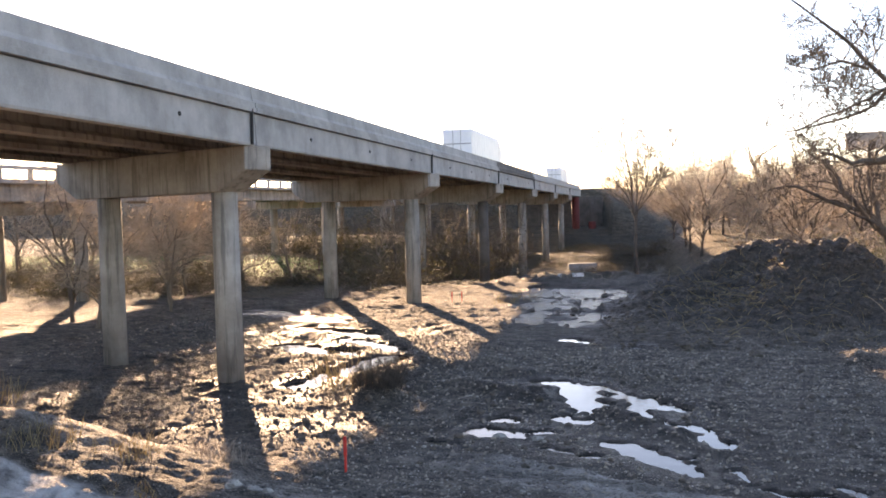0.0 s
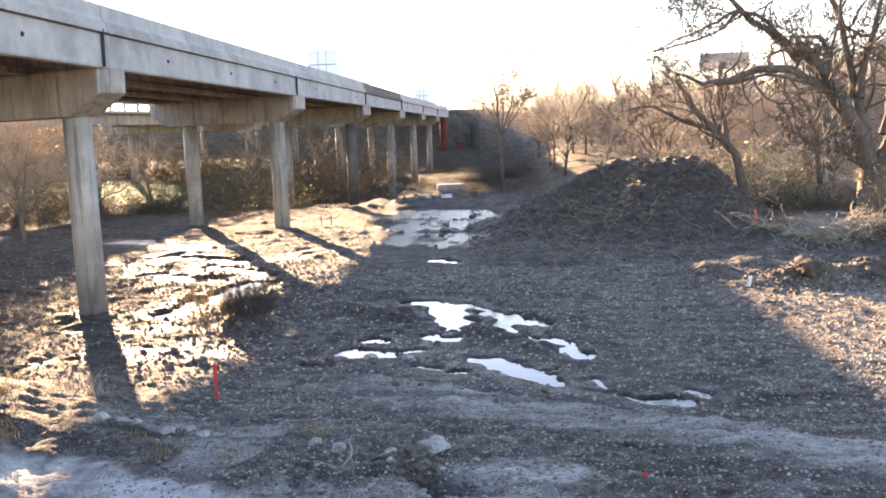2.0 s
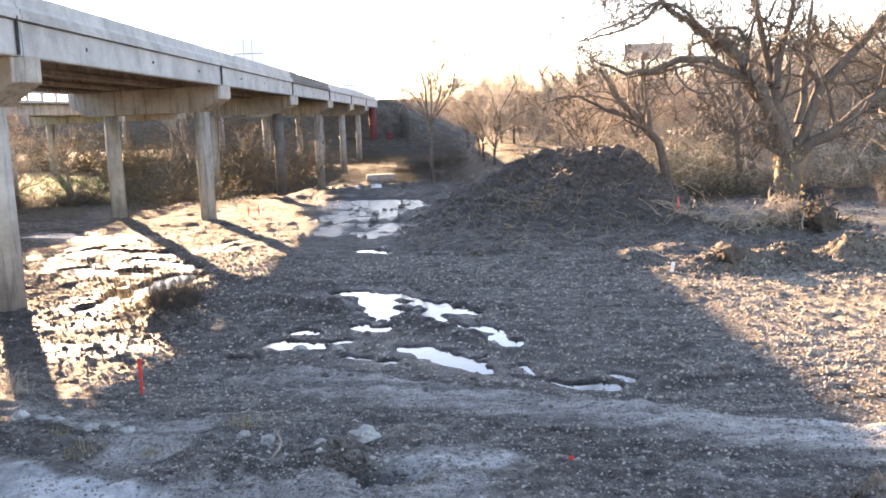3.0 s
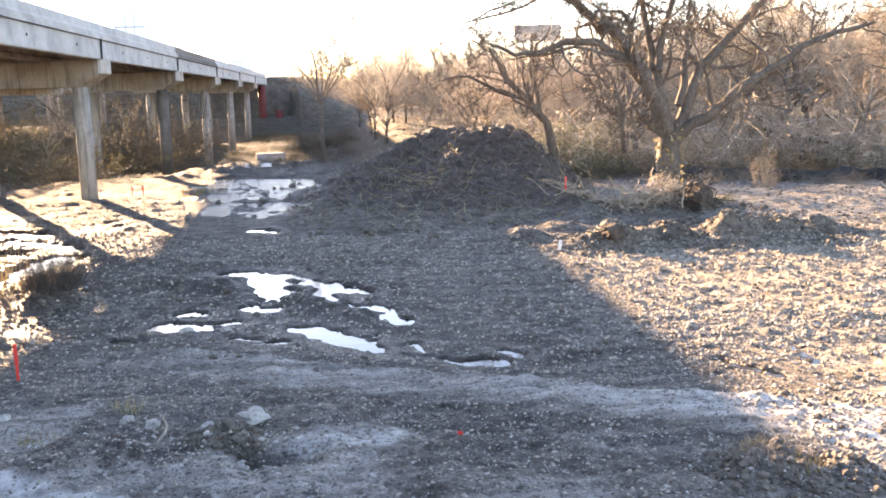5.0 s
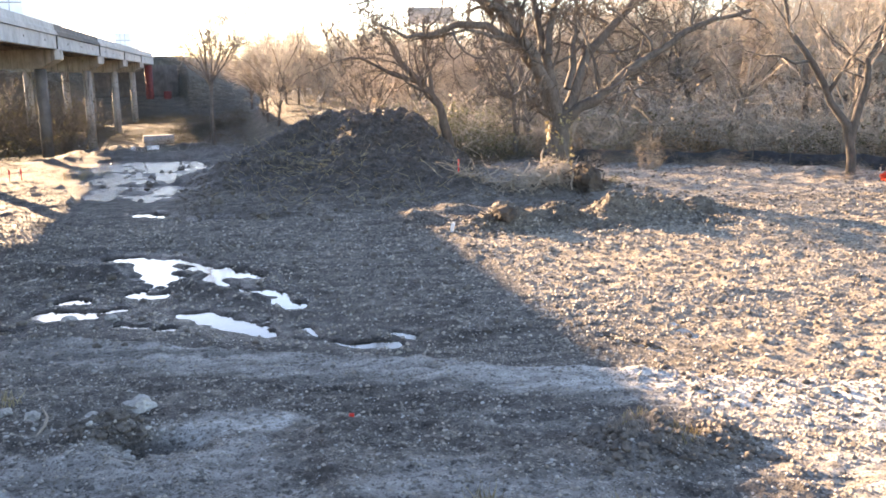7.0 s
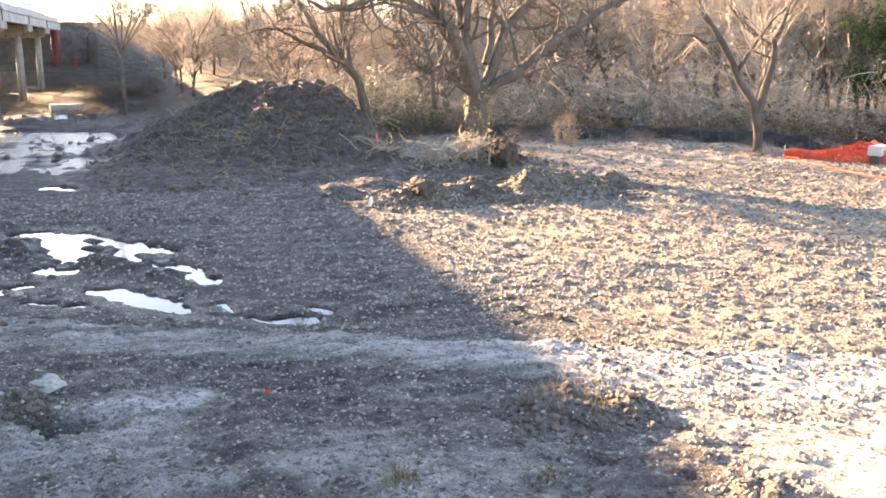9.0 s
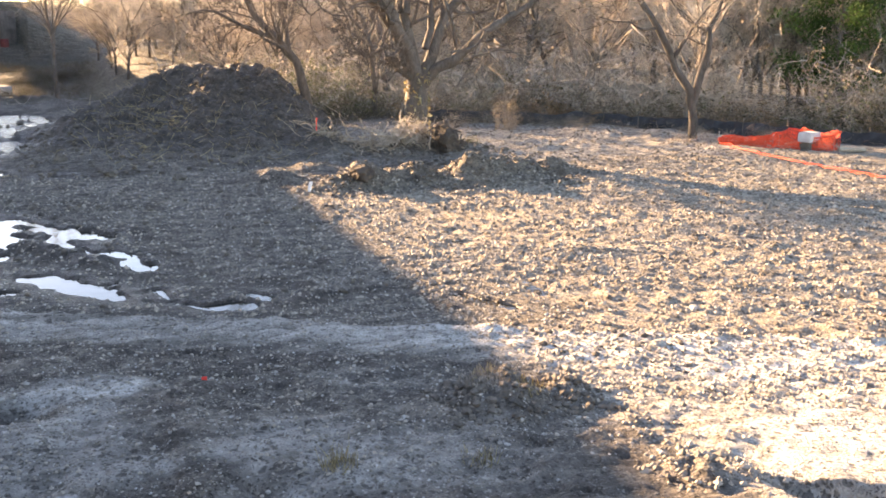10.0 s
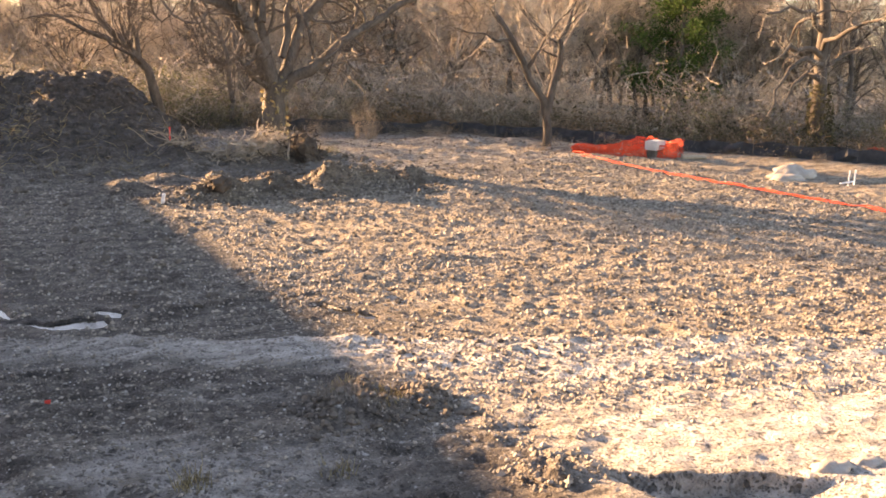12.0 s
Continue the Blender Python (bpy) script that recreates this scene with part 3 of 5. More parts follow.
    wet = np.maximum(wet, (0.5 + 0.35 * step(-0.05, 0.15, fbm(X, Y, 1.6, 4, 221))) * step(-5.6, -7.0, X + 0.6 * edge) * step(18, 20, Y + edge) * step(44, 38, Y + edge))
    wet = np.maximum(wet, 0.45 * step(0.0, 0.2, fbm(X, Y, 1.6, 4, 221)) * step(-5.6, -7.0, X) * step(36, 40, Y) * step(60, 52, Y))
    wet = np.maximum(wet, 0.8 * step(0.1, 0.6, mound(X, Y) + 0.4 * edge))
    slope = np.exp(-(((X - 7.0) / 12.0) ** 2 + ((Y - 116) / 14.0) ** 2))
    lawn = step(70, 74, Y) * step(96, 90, Y) * step(-21, -25, X)
    grass = 0.5 * step(57, 64, Y) + 0.2 * step(140, 150, Y) + step(57, 62, Y) * step(-9, -13, X) + step(60, 75, Y) * step(6, 12, X)
    grass = grass + step(66, 72, Y) * step(4, 1, X) + step(48, 53, Y + edge) * step(-20, -22, X)
    grass = np.clip(np.maximum(grass, step(150, 260, np.hypot(X, Y))), 0, 1)
    far_bank = step(138, 146, Y) * step(24, 14, X) * step(210, 190, Y)
    grass = grass * (1 - 0.45 * far_bank)
    # not damp: shade of the far creek bed painted dark
    wet = np.maximum(wet, 0.75 * step(54, 58, Y) * step(150, 140, Y) * step(3, 0, X) * step(-14, -11, X))
    wet = np.maximum(wet, 0.55 * step(1.7, 2.1, side + 0.6 * edge) * step(3.0, 2.5, side + edge) * step(-3, 1, X) * step(9, 6, X))
    # damp soil in the near hollow, with the hollow's shade painted in too
    wet = np.maximum(wet, step(0.75, 0.5, np.hypot((X + 0.85) / 0.8, (Y - 11.95) / 0.6) + 0.5 * edge))
    # shade of trunk, brush and ridge sides painted into the soil colour
    wet = np.maximum(wet, 0.7 * step(2.4, 1.6, near_line(X, Y, 8.6, 29.2, 16.2, 29.8) + edge) + 0.6 * step(3.4, 2.2, np.hypot(X - 13.5, Y - 34.6) + edge))
    # dry soil and painted sunlight together: begins along the bridge shadow's edge
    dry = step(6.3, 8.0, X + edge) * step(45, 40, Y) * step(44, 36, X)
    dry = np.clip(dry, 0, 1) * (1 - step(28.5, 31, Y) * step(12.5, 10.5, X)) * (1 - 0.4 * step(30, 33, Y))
    grass = grass * (1 - 0.4 * slope)
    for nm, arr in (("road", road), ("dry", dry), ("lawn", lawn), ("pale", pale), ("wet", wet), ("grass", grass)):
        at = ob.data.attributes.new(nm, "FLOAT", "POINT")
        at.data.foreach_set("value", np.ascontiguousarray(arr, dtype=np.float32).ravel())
    return tagged(ob, "churned brown mud and gravel creek bed with ruts", "ground", kind="structure")


ground = build_ground()
def sheet(name, x0, x1, y0, y1, mat, label):
    bm = bmesh.new()
    bmesh.ops.create_grid(bm, x_segments=8, y_segments=8, size=0.5)
    bmesh.ops.scale(bm, vec=(x1 - x0, y1 - y0, 1.0), verts=bm.verts)
    bmesh.ops.translate(bm, vec=((x0 + x1) / 2, (y0 + y1) / 2, WATER_Z), verts=bm.verts)
    return tagged(part(name, bm, mat, None), label, "water", kind="structure")


sheet("water", -27.0, 9.0, 15.0, 37.0, M_WATER, "still muddy water standing in the ruts")
sheet("creek_water", -27.0, 9.0, 37.0, 58.0, M_CREEK, "rippled shallow creek water over mud")

# ---- the bridges ----
BENTS = [-18.0, 3.9, 25.8, 48.0, 69.8, 91.8, 113.0, 134.0]
SKEW = Vector((-0.891, 0.454, 0.0))


def skewed_y(y, x, x0=-12.4):
    """Where the skewed line of a bent crosses the line x."""
    return y + (x - x0) / SKEW.x * SKEW.y


def cap_bm(y, x_front, x_back, z0, z1, width):
    start = Vector((x_front, skewed_y(y, x_front), 0))
    length = (x_front - x_back) / -SKEW.x
    across = Vector((SKEW.y, -SKEW.x, 0)) * width
    prof = [(0, z0 + 0.6), (1.25, z0), (length - 1.25, z0), (length, z0 + 0.6), (length, z1), (0, z1)]
    pts = [start + SKEW * u - across * 0.5 + Vector((0, 0, z)) for u, z in prof]
    b = prism_bm(pts, across)
    bmesh.ops.bevel(b, geom=b.edges[:], offset=0.025, segments=1, affect="EDGES")
    return b


def span_prism(profile, ya, yb):
    """A profile in x and z between two skewed ends."""
    b = bmesh.new()
    n = len(profile)
    va = [b.verts.new((x, skewed_y(ya, x), z)) for x, z in profile]
    vb = [b.verts.new((x, skewed_y(yb, x), z)) for x, z in profile]
    b.faces.new(va)
    b.faces.new(vb[::-1])
    for i in range(n):
        b.faces.new((va[i], vb[i], vb[(i + 1) % n], va[(i + 1) % n]))
    bmesh.ops.recalc_face_normals(b, faces=b.faces[:])
    return b


def grade(y):
    """The road falls gently away along the bridge."""
    return 0.05 - 0.0086 * (y - 35.0) + 0.00002 * max(0.0, y - 90.0) ** 2


def girder_profile(x):
    return [(x - 0.26, 6.95), (x + 0.26, 6.95), (x + 0.26, 7.1), (x + 0.1, 7.22), (x + 0.1, 7.6), (x + 0.3, 7.72), (x + 0.3, 7.86), (x - 0.3, 7.86), (x - 0.3, 7.72), (x - 0.1, 7.6), (x - 0.1, 7.22), (x - 0.26, 7.1)]


def build_bridge():
    br = root("highway_bridge", (-15.6, 48.0, 0), "weathered concrete highway bridge on round stained columns", "bridge")
    br_parts = []

    def add(name, b, mat, label="", smooth=False):
        br_parts.append(part(name, b, mat, br, label, smooth))
        return br_parts[-1]

    ends = BENTS + [156.0]
    for i, y in enumerate(BENTS):
        ya, yb = y + 0.02, ends[i + 1] - 0.02
        for x in (-14.2, -17.2, -20.1):
            add("girder", span_prism(girder_profile(x), ya, yb), M_CONC_COL)
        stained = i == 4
        beam = add("edge_beam", span_prism([(-11.3, 6.92), (-11.02, 6.92), (-11.0, 6.98), (-11.04, 7.84), (-11.3, 7.84)], ya, yb), M_CONC, "pale flat concrete edge beam with small drain holes")
        for k in range(3):
            yy = ya + (yb - ya) * (0.2 + 0.3 * k) - 0.7
            hole = part("drain_hole", cyl_bm(0.055, 0.055, (-11.05, yy, 7.42), (-10.99, yy, 7.42), 10), M_DARK, beam)
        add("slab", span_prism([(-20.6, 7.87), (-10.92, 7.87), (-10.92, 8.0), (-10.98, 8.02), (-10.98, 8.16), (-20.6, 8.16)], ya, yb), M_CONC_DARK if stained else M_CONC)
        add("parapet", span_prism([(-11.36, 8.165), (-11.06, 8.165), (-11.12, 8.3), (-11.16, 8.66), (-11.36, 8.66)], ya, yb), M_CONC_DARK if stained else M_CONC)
        add("parapet", span_prism([(-20.6, 8.165), (-20.3, 8.165), (-20.3, 8.66), (-20.6, 8.66)], ya, yb), M_CONC)
        add("road_surface", span_prism([(-20.28, 8.165), (-11.38, 8.165), (-11.38, 8.21), (-20.28, 8.21)], ya, yb), M_ASPHALT)
        add("bent_cap", cap_bm(y, -10.95, -20.4, 5.65, 6.93, 0.95), M_CONC_COL)
        for x in (-12.4, -18.1):
            yy = skewed_y(y, x)
            foot = ground_at(x, yy) - 0.4
            b = cyl_bm(0.405, 0.385, (x, yy, foot), (x, yy, 5.66), 24)
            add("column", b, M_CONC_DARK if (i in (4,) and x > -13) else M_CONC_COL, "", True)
        # rain pipe stub at the joint
        add("drain_pipe", cyl_bm(0.05, 0.05, (-10.97, skewed_y(y, -11) - 0.35, 6.95), (-10.95, skewed_y(y, -11) - 0.35, 7.95), 8), M_DARK)
    for ob in br_parts + [hole for ob in br_parts for hole in ob.children]:
        for v in ob.data.vertices:
            if v.co.z > 4.0:
                v.co.z += grade(v.co.y)
    for ob in br_parts:
        ob.matrix_parent_inverse = Matrix.Translation(br.location).inverted()


build_bridge()


def build_far_bridge():
    br = root("parallel_bridge", (-37.0, 48.0, 0), "shaded concrete bridge with an open post-and-beam rail", "bridge")
    parts = []
    ys = [-20.0, 5.0, 28.0, 49.8, 71.5, 93.0, 115.0, 140.0, 160.0]
    for i, y in enumerate(ys[:-1]):
        yb = ys[i + 1]
        for x in (-32.8, -36.2, -39.6):
            parts.append(part("girder", box_bm((0.4, yb - y - 0.05, 0.95), (x, (y + yb) / 2, 6.47), 0.03), M_CONC_COL, br))
        parts.append(part("slab", box_bm((9.0, yb - y - 0.04, 0.22), (-36.5, (y + yb) / 2, 7.05), 0.02), M_CONC, br))
        parts.append(part("rail_beam", box_bm((0.22, yb - y - 0.1, 0.2), (-32.3, (y + yb) / 2, 7.78), 0.02), M_CONC, br))
        n = int((yb - y) / 2.4)
        for k in range(n):
            parts.append(part("rail_post", box_bm((0.18, 0.28, 0.53), (-32.32, y + 1.2 + k * (yb - y) / n, 7.42), 0.015), M_CONC, br))
        parts.append(part("bent_cap", box_bm((9.0, 0.9, 0.75), (-36.5, y, 5.62), 0.03), M_CONC_COL, br))
        for x in (-33.6, -39.4):
            parts.append(part("column", cyl_bm(0.4, 0.4, (x, y, ground_at(x, y) - 0.4), (x, y, 5.25), 20), M_CONC_COL, br, "", True))
    for ob in parts:
        ob.matrix_parent_inverse = Matrix.Translation(br.location).inverted()


build_far_bridge()


def build_abutment():
    ab = root("abutment", (-13.0, 157.0, 0), "dark concrete abutment with rust-red painted columns before it", "abutment")
    parts = [part("wall", box_bm((14.6, 1.2, 8.0), (-14.9, 158.2, 1.9), 0.05), M_CONC_DARK, ab), part("wing_wall", box_bm((0.6, 14.0, 5.0), (-7.2, 165.0, 2.0), 0.05, 14.0), M_CONC_DARK, ab)]
    for x, top in ((-11.5, 5.9), (-8.9, 1.9)):
        parts.append(part("column", cyl_bm(0.6, 0.6, (x, 150.0, -3.5), (x, 150.0, top), 20), M_RED, ab, "rust-red painted column", True))
    for ob in parts:
        ob.matrix_parent_inverse = Matrix.Translation(ab.location).inverted()


build_abutment()


def wheel(parent, x, y, z, r=0.52):
    tyre = part("wheel", cyl_bm(r, r, (x - 0.14, y, z), (x + 0.14, y, z), 20), M_DARK, parent, "", True)
    part("rim", cyl_bm(r * 0.55, r * 0.5, (x - 0.16, y, z), (x + 0.16, y, z), 14), M_STEEL, tyre)


def build_truck(name, at, length, label):
    t = root(name, at, label, "truck", "trucks on the bridge")
    part("trailer", box_bm((2.6, length, 2.85), (0, length / 2, 2.62), 0.03), M_TRAILER, t)
    for k in range(int(length / 1.2)):
        part("rib", box_bm((0.03, 0.06, 2.6), (1.312, 0.5 + k * 1.2, 2.62)), M_TRAILER, t)
    part("door", box_bm((1.24, 0.04, 2.6), (-0.63, -0.02, 2.62), 0.01), M_TRAILER, t)
    part("door", box_bm((1.24, 0.04, 2.6), (0.63, -0.02, 2.62), 0.01), M_TRAILER, t)
    for x in (-0.35, 0.35):
        part("lock_rod", cyl_bm(0.025, 0.025, (x, -0.06, 1.35), (x, -0.06, 3.9), 8), M_STEEL, t)
    part("hinge_rail", box_bm((2.5, 0.05, 0.08), (0, -0.05, 2.75)), M_STEEL, t)
    part("bumper", box_bm((2.4, 0.12, 0.14), (0, 0.0, 0.62), 0.02), M_STEEL, t)
    part("chassis", box_bm((1.1, length, 0.22), (0, length / 2, 1.06), 0.02), M_DARK, t)
    part("cab", box_bm((2.4, 2.6, 2.5), (0, length + 2.1, 2.0), 0.15), M_TRAILER, t)
    part("wind_fairing", prism_bm([(-1.15, length + 0.9, 3.24), (-1.15, length + 0.9, 4.0), (-1.15, length + 2.9, 3.24)], (2.3, 0, 0)), M_TRAILER, t)
    part("exhaust_stack", cyl_bm(0.07, 0.07, (1.15, length + 0.55, 1.2), (1.15, length + 0.55, 4.1), 10), M_STEEL, t)
    for y in (1.2, 2.5, length + 0.6, length + 3.0):
        for x in (-1.1, 1.1):
            wheel(t, x, y, 0.52)
    return t


build_truck("semi_truck", (-16.4, 80.0, 8.21 + grade(88.0)), 15.0, "white box semi-trailer truck on the bridge deck")
build_truck("semi_truck", (-16.4, 165.0, 8.21 + grade(160.0)), 12.0, "pale grey box truck further along the road")

# ---- trees and brush ----
class Tubes:
    """Gathers tapered limbs as quads."""

    def __init__(self):
        self.v, self.f, self.n = [], [], 0

    def limb(self, pts, radii, sides):
        pts = np.array(pts, dtype=float)
        tan = np.gradient(pts, axis=0)
        tan /= np.linalg.norm(tan, axis=1, keepdims=True) + 1e-9
        ref = np.array((0.31, 0.87, 0.38))
        u = np.cross(tan, ref)
        u /= np.linalg.norm(u, axis=1, keepdims=True) + 1e-9
        w = np.cross(tan, u)
        if sides == 2:
            r = np.array(radii)[:, None] * 1.3
            k = len(pts)
            base = self.n + np.arange(2 * k).reshape(k, 2)
            self.f.append(np.stack([base[:-1, 0], base[:-1, 1], base[1:, 1], base[1:, 0]], -1))
            self.v.append(np.stack([pts - u * r, pts + u * r], 1).reshape(-1, 3))
            self.n += 2 * k
            return
        a = np.arange(sides) * 2 * np.pi / sides
        ring = pts[:, None, :] + np.array(radii)[:, None, None] * (np.cos(a)[None, :, None] * u[:, None, :] + np.sin(a)[None, :, None] * w[:, None, :])
        k = len(pts)
        base = self.n + np.arange(k * sides).reshape(k, sides)
        nxt = np.roll(base, -1, axis=1)
        self.f.append(np.stack([base[:-1], nxt[:-1], nxt[1:], base[1:]], -1).reshape(-1, 4))
        self.v.append(ring.reshape(-1, 3))
        self.n += k * sides

    def make(self, name, mat, parent, smooth=True):
        return array_object(name, np.concatenate(self.v), np.concatenate(self.f), mat, parent, smooth)


class Leaves:
    """Gathers small four-cornered leaves."""

    def __init__(self):
        self.c, self.s = [], []

    def add(self, p, s):
        self.c.append(p)
        self.s.append(s)

    def arrays(self, rng):
        c, s = np.array(self.c), np.array(self.s)[:, None]
        n = len(c)
        a, b = rng.normal(size=(n, 3)), rng.normal(size=(n, 3))
        a /= np.linalg.norm(a, axis=1, keepdims=True)
        b -= a * (a * b).sum(1, keepdims=True)
        b /= np.linalg.norm(b, axis=1, keepdims=True)
        V = np.stack([c - a * s, c + b * s * 0.45, c + a * s, c - b * s * 0.45], 1).reshape(-1, 3)
        return V, np.arange(4 * n).reshape(n, 4)

    def make(self, name, mat, parent, rng):
        V, F = self.arrays(rng)
        return array_object(name, V, F, mat, parent)


def crooked(rng, p, d, length, n, bend, lift=0.0):
    pts, p, d = [np.array(p, float)], np.array(p, float), np.array(d, float)
    for i in range(n):
        d = d + rng.normal(size=3) * bend + np.array((0, 0, lift))
        d /= np.linalg.norm(d)
        p = p + d * length / n
        pts.append(p)
    return pts, d


def sprout(rng, thick, thin, pts, r0, r1, depth, spec, least=0.005):
    """Side branches along a limb; spec: for each depth (count, length factor, spread, bend, segments)."""
    if depth >= len(spec):
        return
    count, factor, spreadness, bend, seg = spec[depth]
    pts = [np.array(p) for p in pts]
    total = sum(np.linalg.norm(b - a) for a, b in zip(pts, pts[1:]))
    n = max(1, int(count * (0.7 + 0.6 * rng.random())))
    for k in range(n):
        s = (0.25 + 0.75 * (k + rng.random()) / n) * (len(pts) - 1)
        i = min(int(s), len(pts) - 2)
        p = pts[i] + (pts[i + 1] - pts[i]) * (s - i)
        d = pts[i + 1] - pts[i]
        d /= np.linalg.norm(d) + 1e-9
        side = rng.normal(size=3)
        side -= d * side.dot(d)
        side /= np.linalg.norm(side) + 1e-9
        d = d * (1 - spreadness) + side * spreadness + np.array((0, 0, 0.18))
        d /= np.linalg.norm(d)
        length = total * factor * (0.55 + 0.8 * rng.random()) * (1.1 - 0.5 * s / (len(pts) - 1))
        rr = max(least, (r0 + (r1 - r0) * s / (len(pts) - 1)) * (0.3 + 0.22 * rng.random()))
        child, _ = crooked(rng, p, d, length, seg, bend, 0.03)
        end = max(0.75 * least, rr * 0.35)
        radii = np.linspace(rr, end, len(child))
        (thick if rr > 0.03 else thin).limb(child, radii, 6 if rr > 0.05 else (4 if rr > 0.02 else (3 if rr > 0.011 else 2)))
        sprout(rng, thick, thin, child, rr, end, depth + 1, spec, least)


def tree_thing(name, at, label, limbs, spec, seed, bark, twig, group="", leaves=None, least=0.005):
    """limbs: (points, first radius, last radius) in metres from the tree's foot."""
    rng = np.random.default_rng(seed)
    t = root(name, at, label, "tree", group)
    thick, thin = Tubes(), Tubes()
    for pts, r0, r1 in limbs:
        pts = np.array(pts, float)
        # finer, slightly crooked course
        fine = []
        for a, b in zip(pts, pts[1:]):
            for q in (0.0, 0.5):
                fine.append(a + (b - a) * q + (rng.normal(size=3) * 0.045 * np.linalg.norm(b - a) if q else 0))
        fine.append(pts[-1])
        radii = np.linspace(r0, r1, len(fine)) * (1 + 0.06 * rng.normal(size=len(fine)))
        thick.limb(fine, radii, 10 if r0 > 0.12 else 7)
        if r0 < 0.4:
            sprout(rng, thick, thin, fine, r0, r1, 0, spec, least)
    thick.make("trunk", bark, t)
    if thin.n:
        thin.make("crown", twig, t)
    if leaves:
        count, size, mat = leaves
        lv = Leaves()
        tips = np.concatenate(thin.v)
        for k in rng.integers(0, len(tips), count):
            lv.add(tips[k] + rng.normal(size=3) * 0.08, size * (0.6 + 0.8 * rng.random()))
        lv.make("foliage", mat, t, rng)
    return t


def flat(points, x0, z0, rng, depth=0.8, y0=0.0):
    """Limb points given as (x, z) in the world, with a drift in depth."""
    out, y = [], y0
    slope = rng.normal() * depth
    n = len(points)
    for i, (x, z) in enumerate(points):
        out.append((x - x0, y + slope * i / n * 2.0, z - z0))
    return out


def build_oak():
    rng = np.random.default_rng(5)
    x0, y0 = 13.75, 37.0
    z0 = ground_at(x0, y0) - 0.1
    L = [
        ([(13.7, z0 - 0.2), (13.66, 0.9 + z0 * 0.4), (13.72, 2.0), (13.85, 3.2)], 0.5, 0.43, 0.0),
        ([(13.6, 2.9), (12.76, 4.9), (11.8, 6.07), (10.5, 6.77), (9.21, 6.81), (8.04, 6.39), (7.12, 6.31), (5.99, 6.78)], 0.27, 0.05, -0.6),
        ([(13.7, 3.0), (13.3, 4.2), (12.52, 5.59), (11.57, 6.86), (10.63, 7.62)], 0.31, 0.17, -0.3),
        ([(13.75, 3.1), (13.6, 4.1), (13.19, 6.03), (12.88, 7.61), (12.33, 9.61), (11.82, 11.36)], 0.26, 0.07, 0.5),
        ([(13.25, 5.6), (13.53, 7.37), (13.95, 8.93), (14.65, 11.12)], 0.17, 0.05, 0.2),
        ([(13.95, 2.9), (14.83, 4.95), (15.92, 6.41), (17.13, 7.52), (18.1, 8.41), (19.3, 9.75)], 0.29, 0.08, 0.6),
        ([(14.0, 2.7), (14.6, 3.45), (15.7, 4.11), (17.42, 5.45), (18.9, 6.45), (20.14, 6.95), (21.66, 7.31)], 0.28, 0.07, -0.6),
        ([(14.1, 4.2), (14.5, 5.76), (14.81, 6.44), (15.05, 7.57), (15.39, 9.35)], 0.17, 0.05, 0.9),
        ([(13.5, 2.95), (12.71, 3.38), (12.4, 3.71)], 0.13, 0.07, -0.4),
        ([(10.9, 7.1), (9.7, 8.3), (8.6, 9.1), (7.6, 10.1), (6.6, 11.1), (5.1, 12.3)], 0.15, 0.035, -0.5),
        ([(7.9, 9.8), (6.9, 10.1), (5.9, 9.8), (5.0, 9.95)], 0.06, 0.02, -0.5),
        ([(8.6, 9.0), (8.1, 8.45), (6.8, 7.95), (5.5, 7.65), (4.6, 7.5)], 0.075, 0.02, -0.5),
        ([(12.6, 5.4), (11.6, 6.7), (10.7, 7.6), (9.9, 8.2), (9.1, 8.85), (8.3, 8.95), (7.7, 8.6), (7.0, 8.3), (6.1, 8.0), (5.3, 7.6)], 0.12, 0.025, -0.7),
        ([(12.2, 6.2), (12.05, 7.2), (11.8, 7.6), (11.5, 7.95), (10.55, 7.95), (9.85, 7.7), (9.3, 8.4)], 0.11, 0.025, -0.5),
        ([(12.7, 4.9), (12.2, 4.3), (11.3, 3.9), (10.6, 4.3), (10.2, 5.2)], 0.09, 0.025, -0.8),
    ]
    limbs = []
    for pts, r0, r1, dep in L:
        n = len(pts)
        limbs.append(([(x - x0, dep * i / (n - 1) * 2.2, z - z0) for i, (x, z) in enumerate(pts)], r0, r1))
    spec = [(13, 0.42, 0.74, 0.36, 7), (9, 0.55, 0.64, 0.3, 5), (6, 0.65, 0.55, 0.2, 3)]
    return tree_thing("oak_tree", (x0, y0, z0), "large bare spreading oak tree on a torn-up earth bank", limbs, spec, 8, M_BARK, M_TWIG_DARK, least=0.008)


build_oak()


def build_leaning():
    x0, y0 = 10.65, 43.0
    z0 = ground_at(x0, y0)
    pts = [(10.65, z0 - 0.3), (9.94, 3.41), (9.01, 4.5), (7.96, 5.58), (7.19, 6.89)]
    limbs = [([(x - x0, 0, z - z0) for x, z in pts], 0.26, 0.06), ([(9.6 - x0, 0, 3.8 - z0), (9.3 - x0, 0.4, 5.6 - z0), (9.4 - x0, 0.8, 7.4 - z0)], 0.14, 0.04),
             ([(9.0 - x0, 0, 4.5 - z0), (7.6 - x0, -0.4, 4.9 - z0), (6.2 - x0, -0.8, 5.6 - z0), (5.0 - x0, -1.0, 5.5 - z0)], 0.11, 0.03)]
    return tree_thing("tree", (x0, y0, z0), "dark bare tree leaning behind the earth mound", limbs, [(10, 0.5, 0.6, 0.2, 4), (7, 0.5, 0.6, 0.22, 4), (6, 0.5, 0.6, 0.25, 3)], 12, M_BARK, M_TWIG_DARK, least=0.008)


build_leaning()


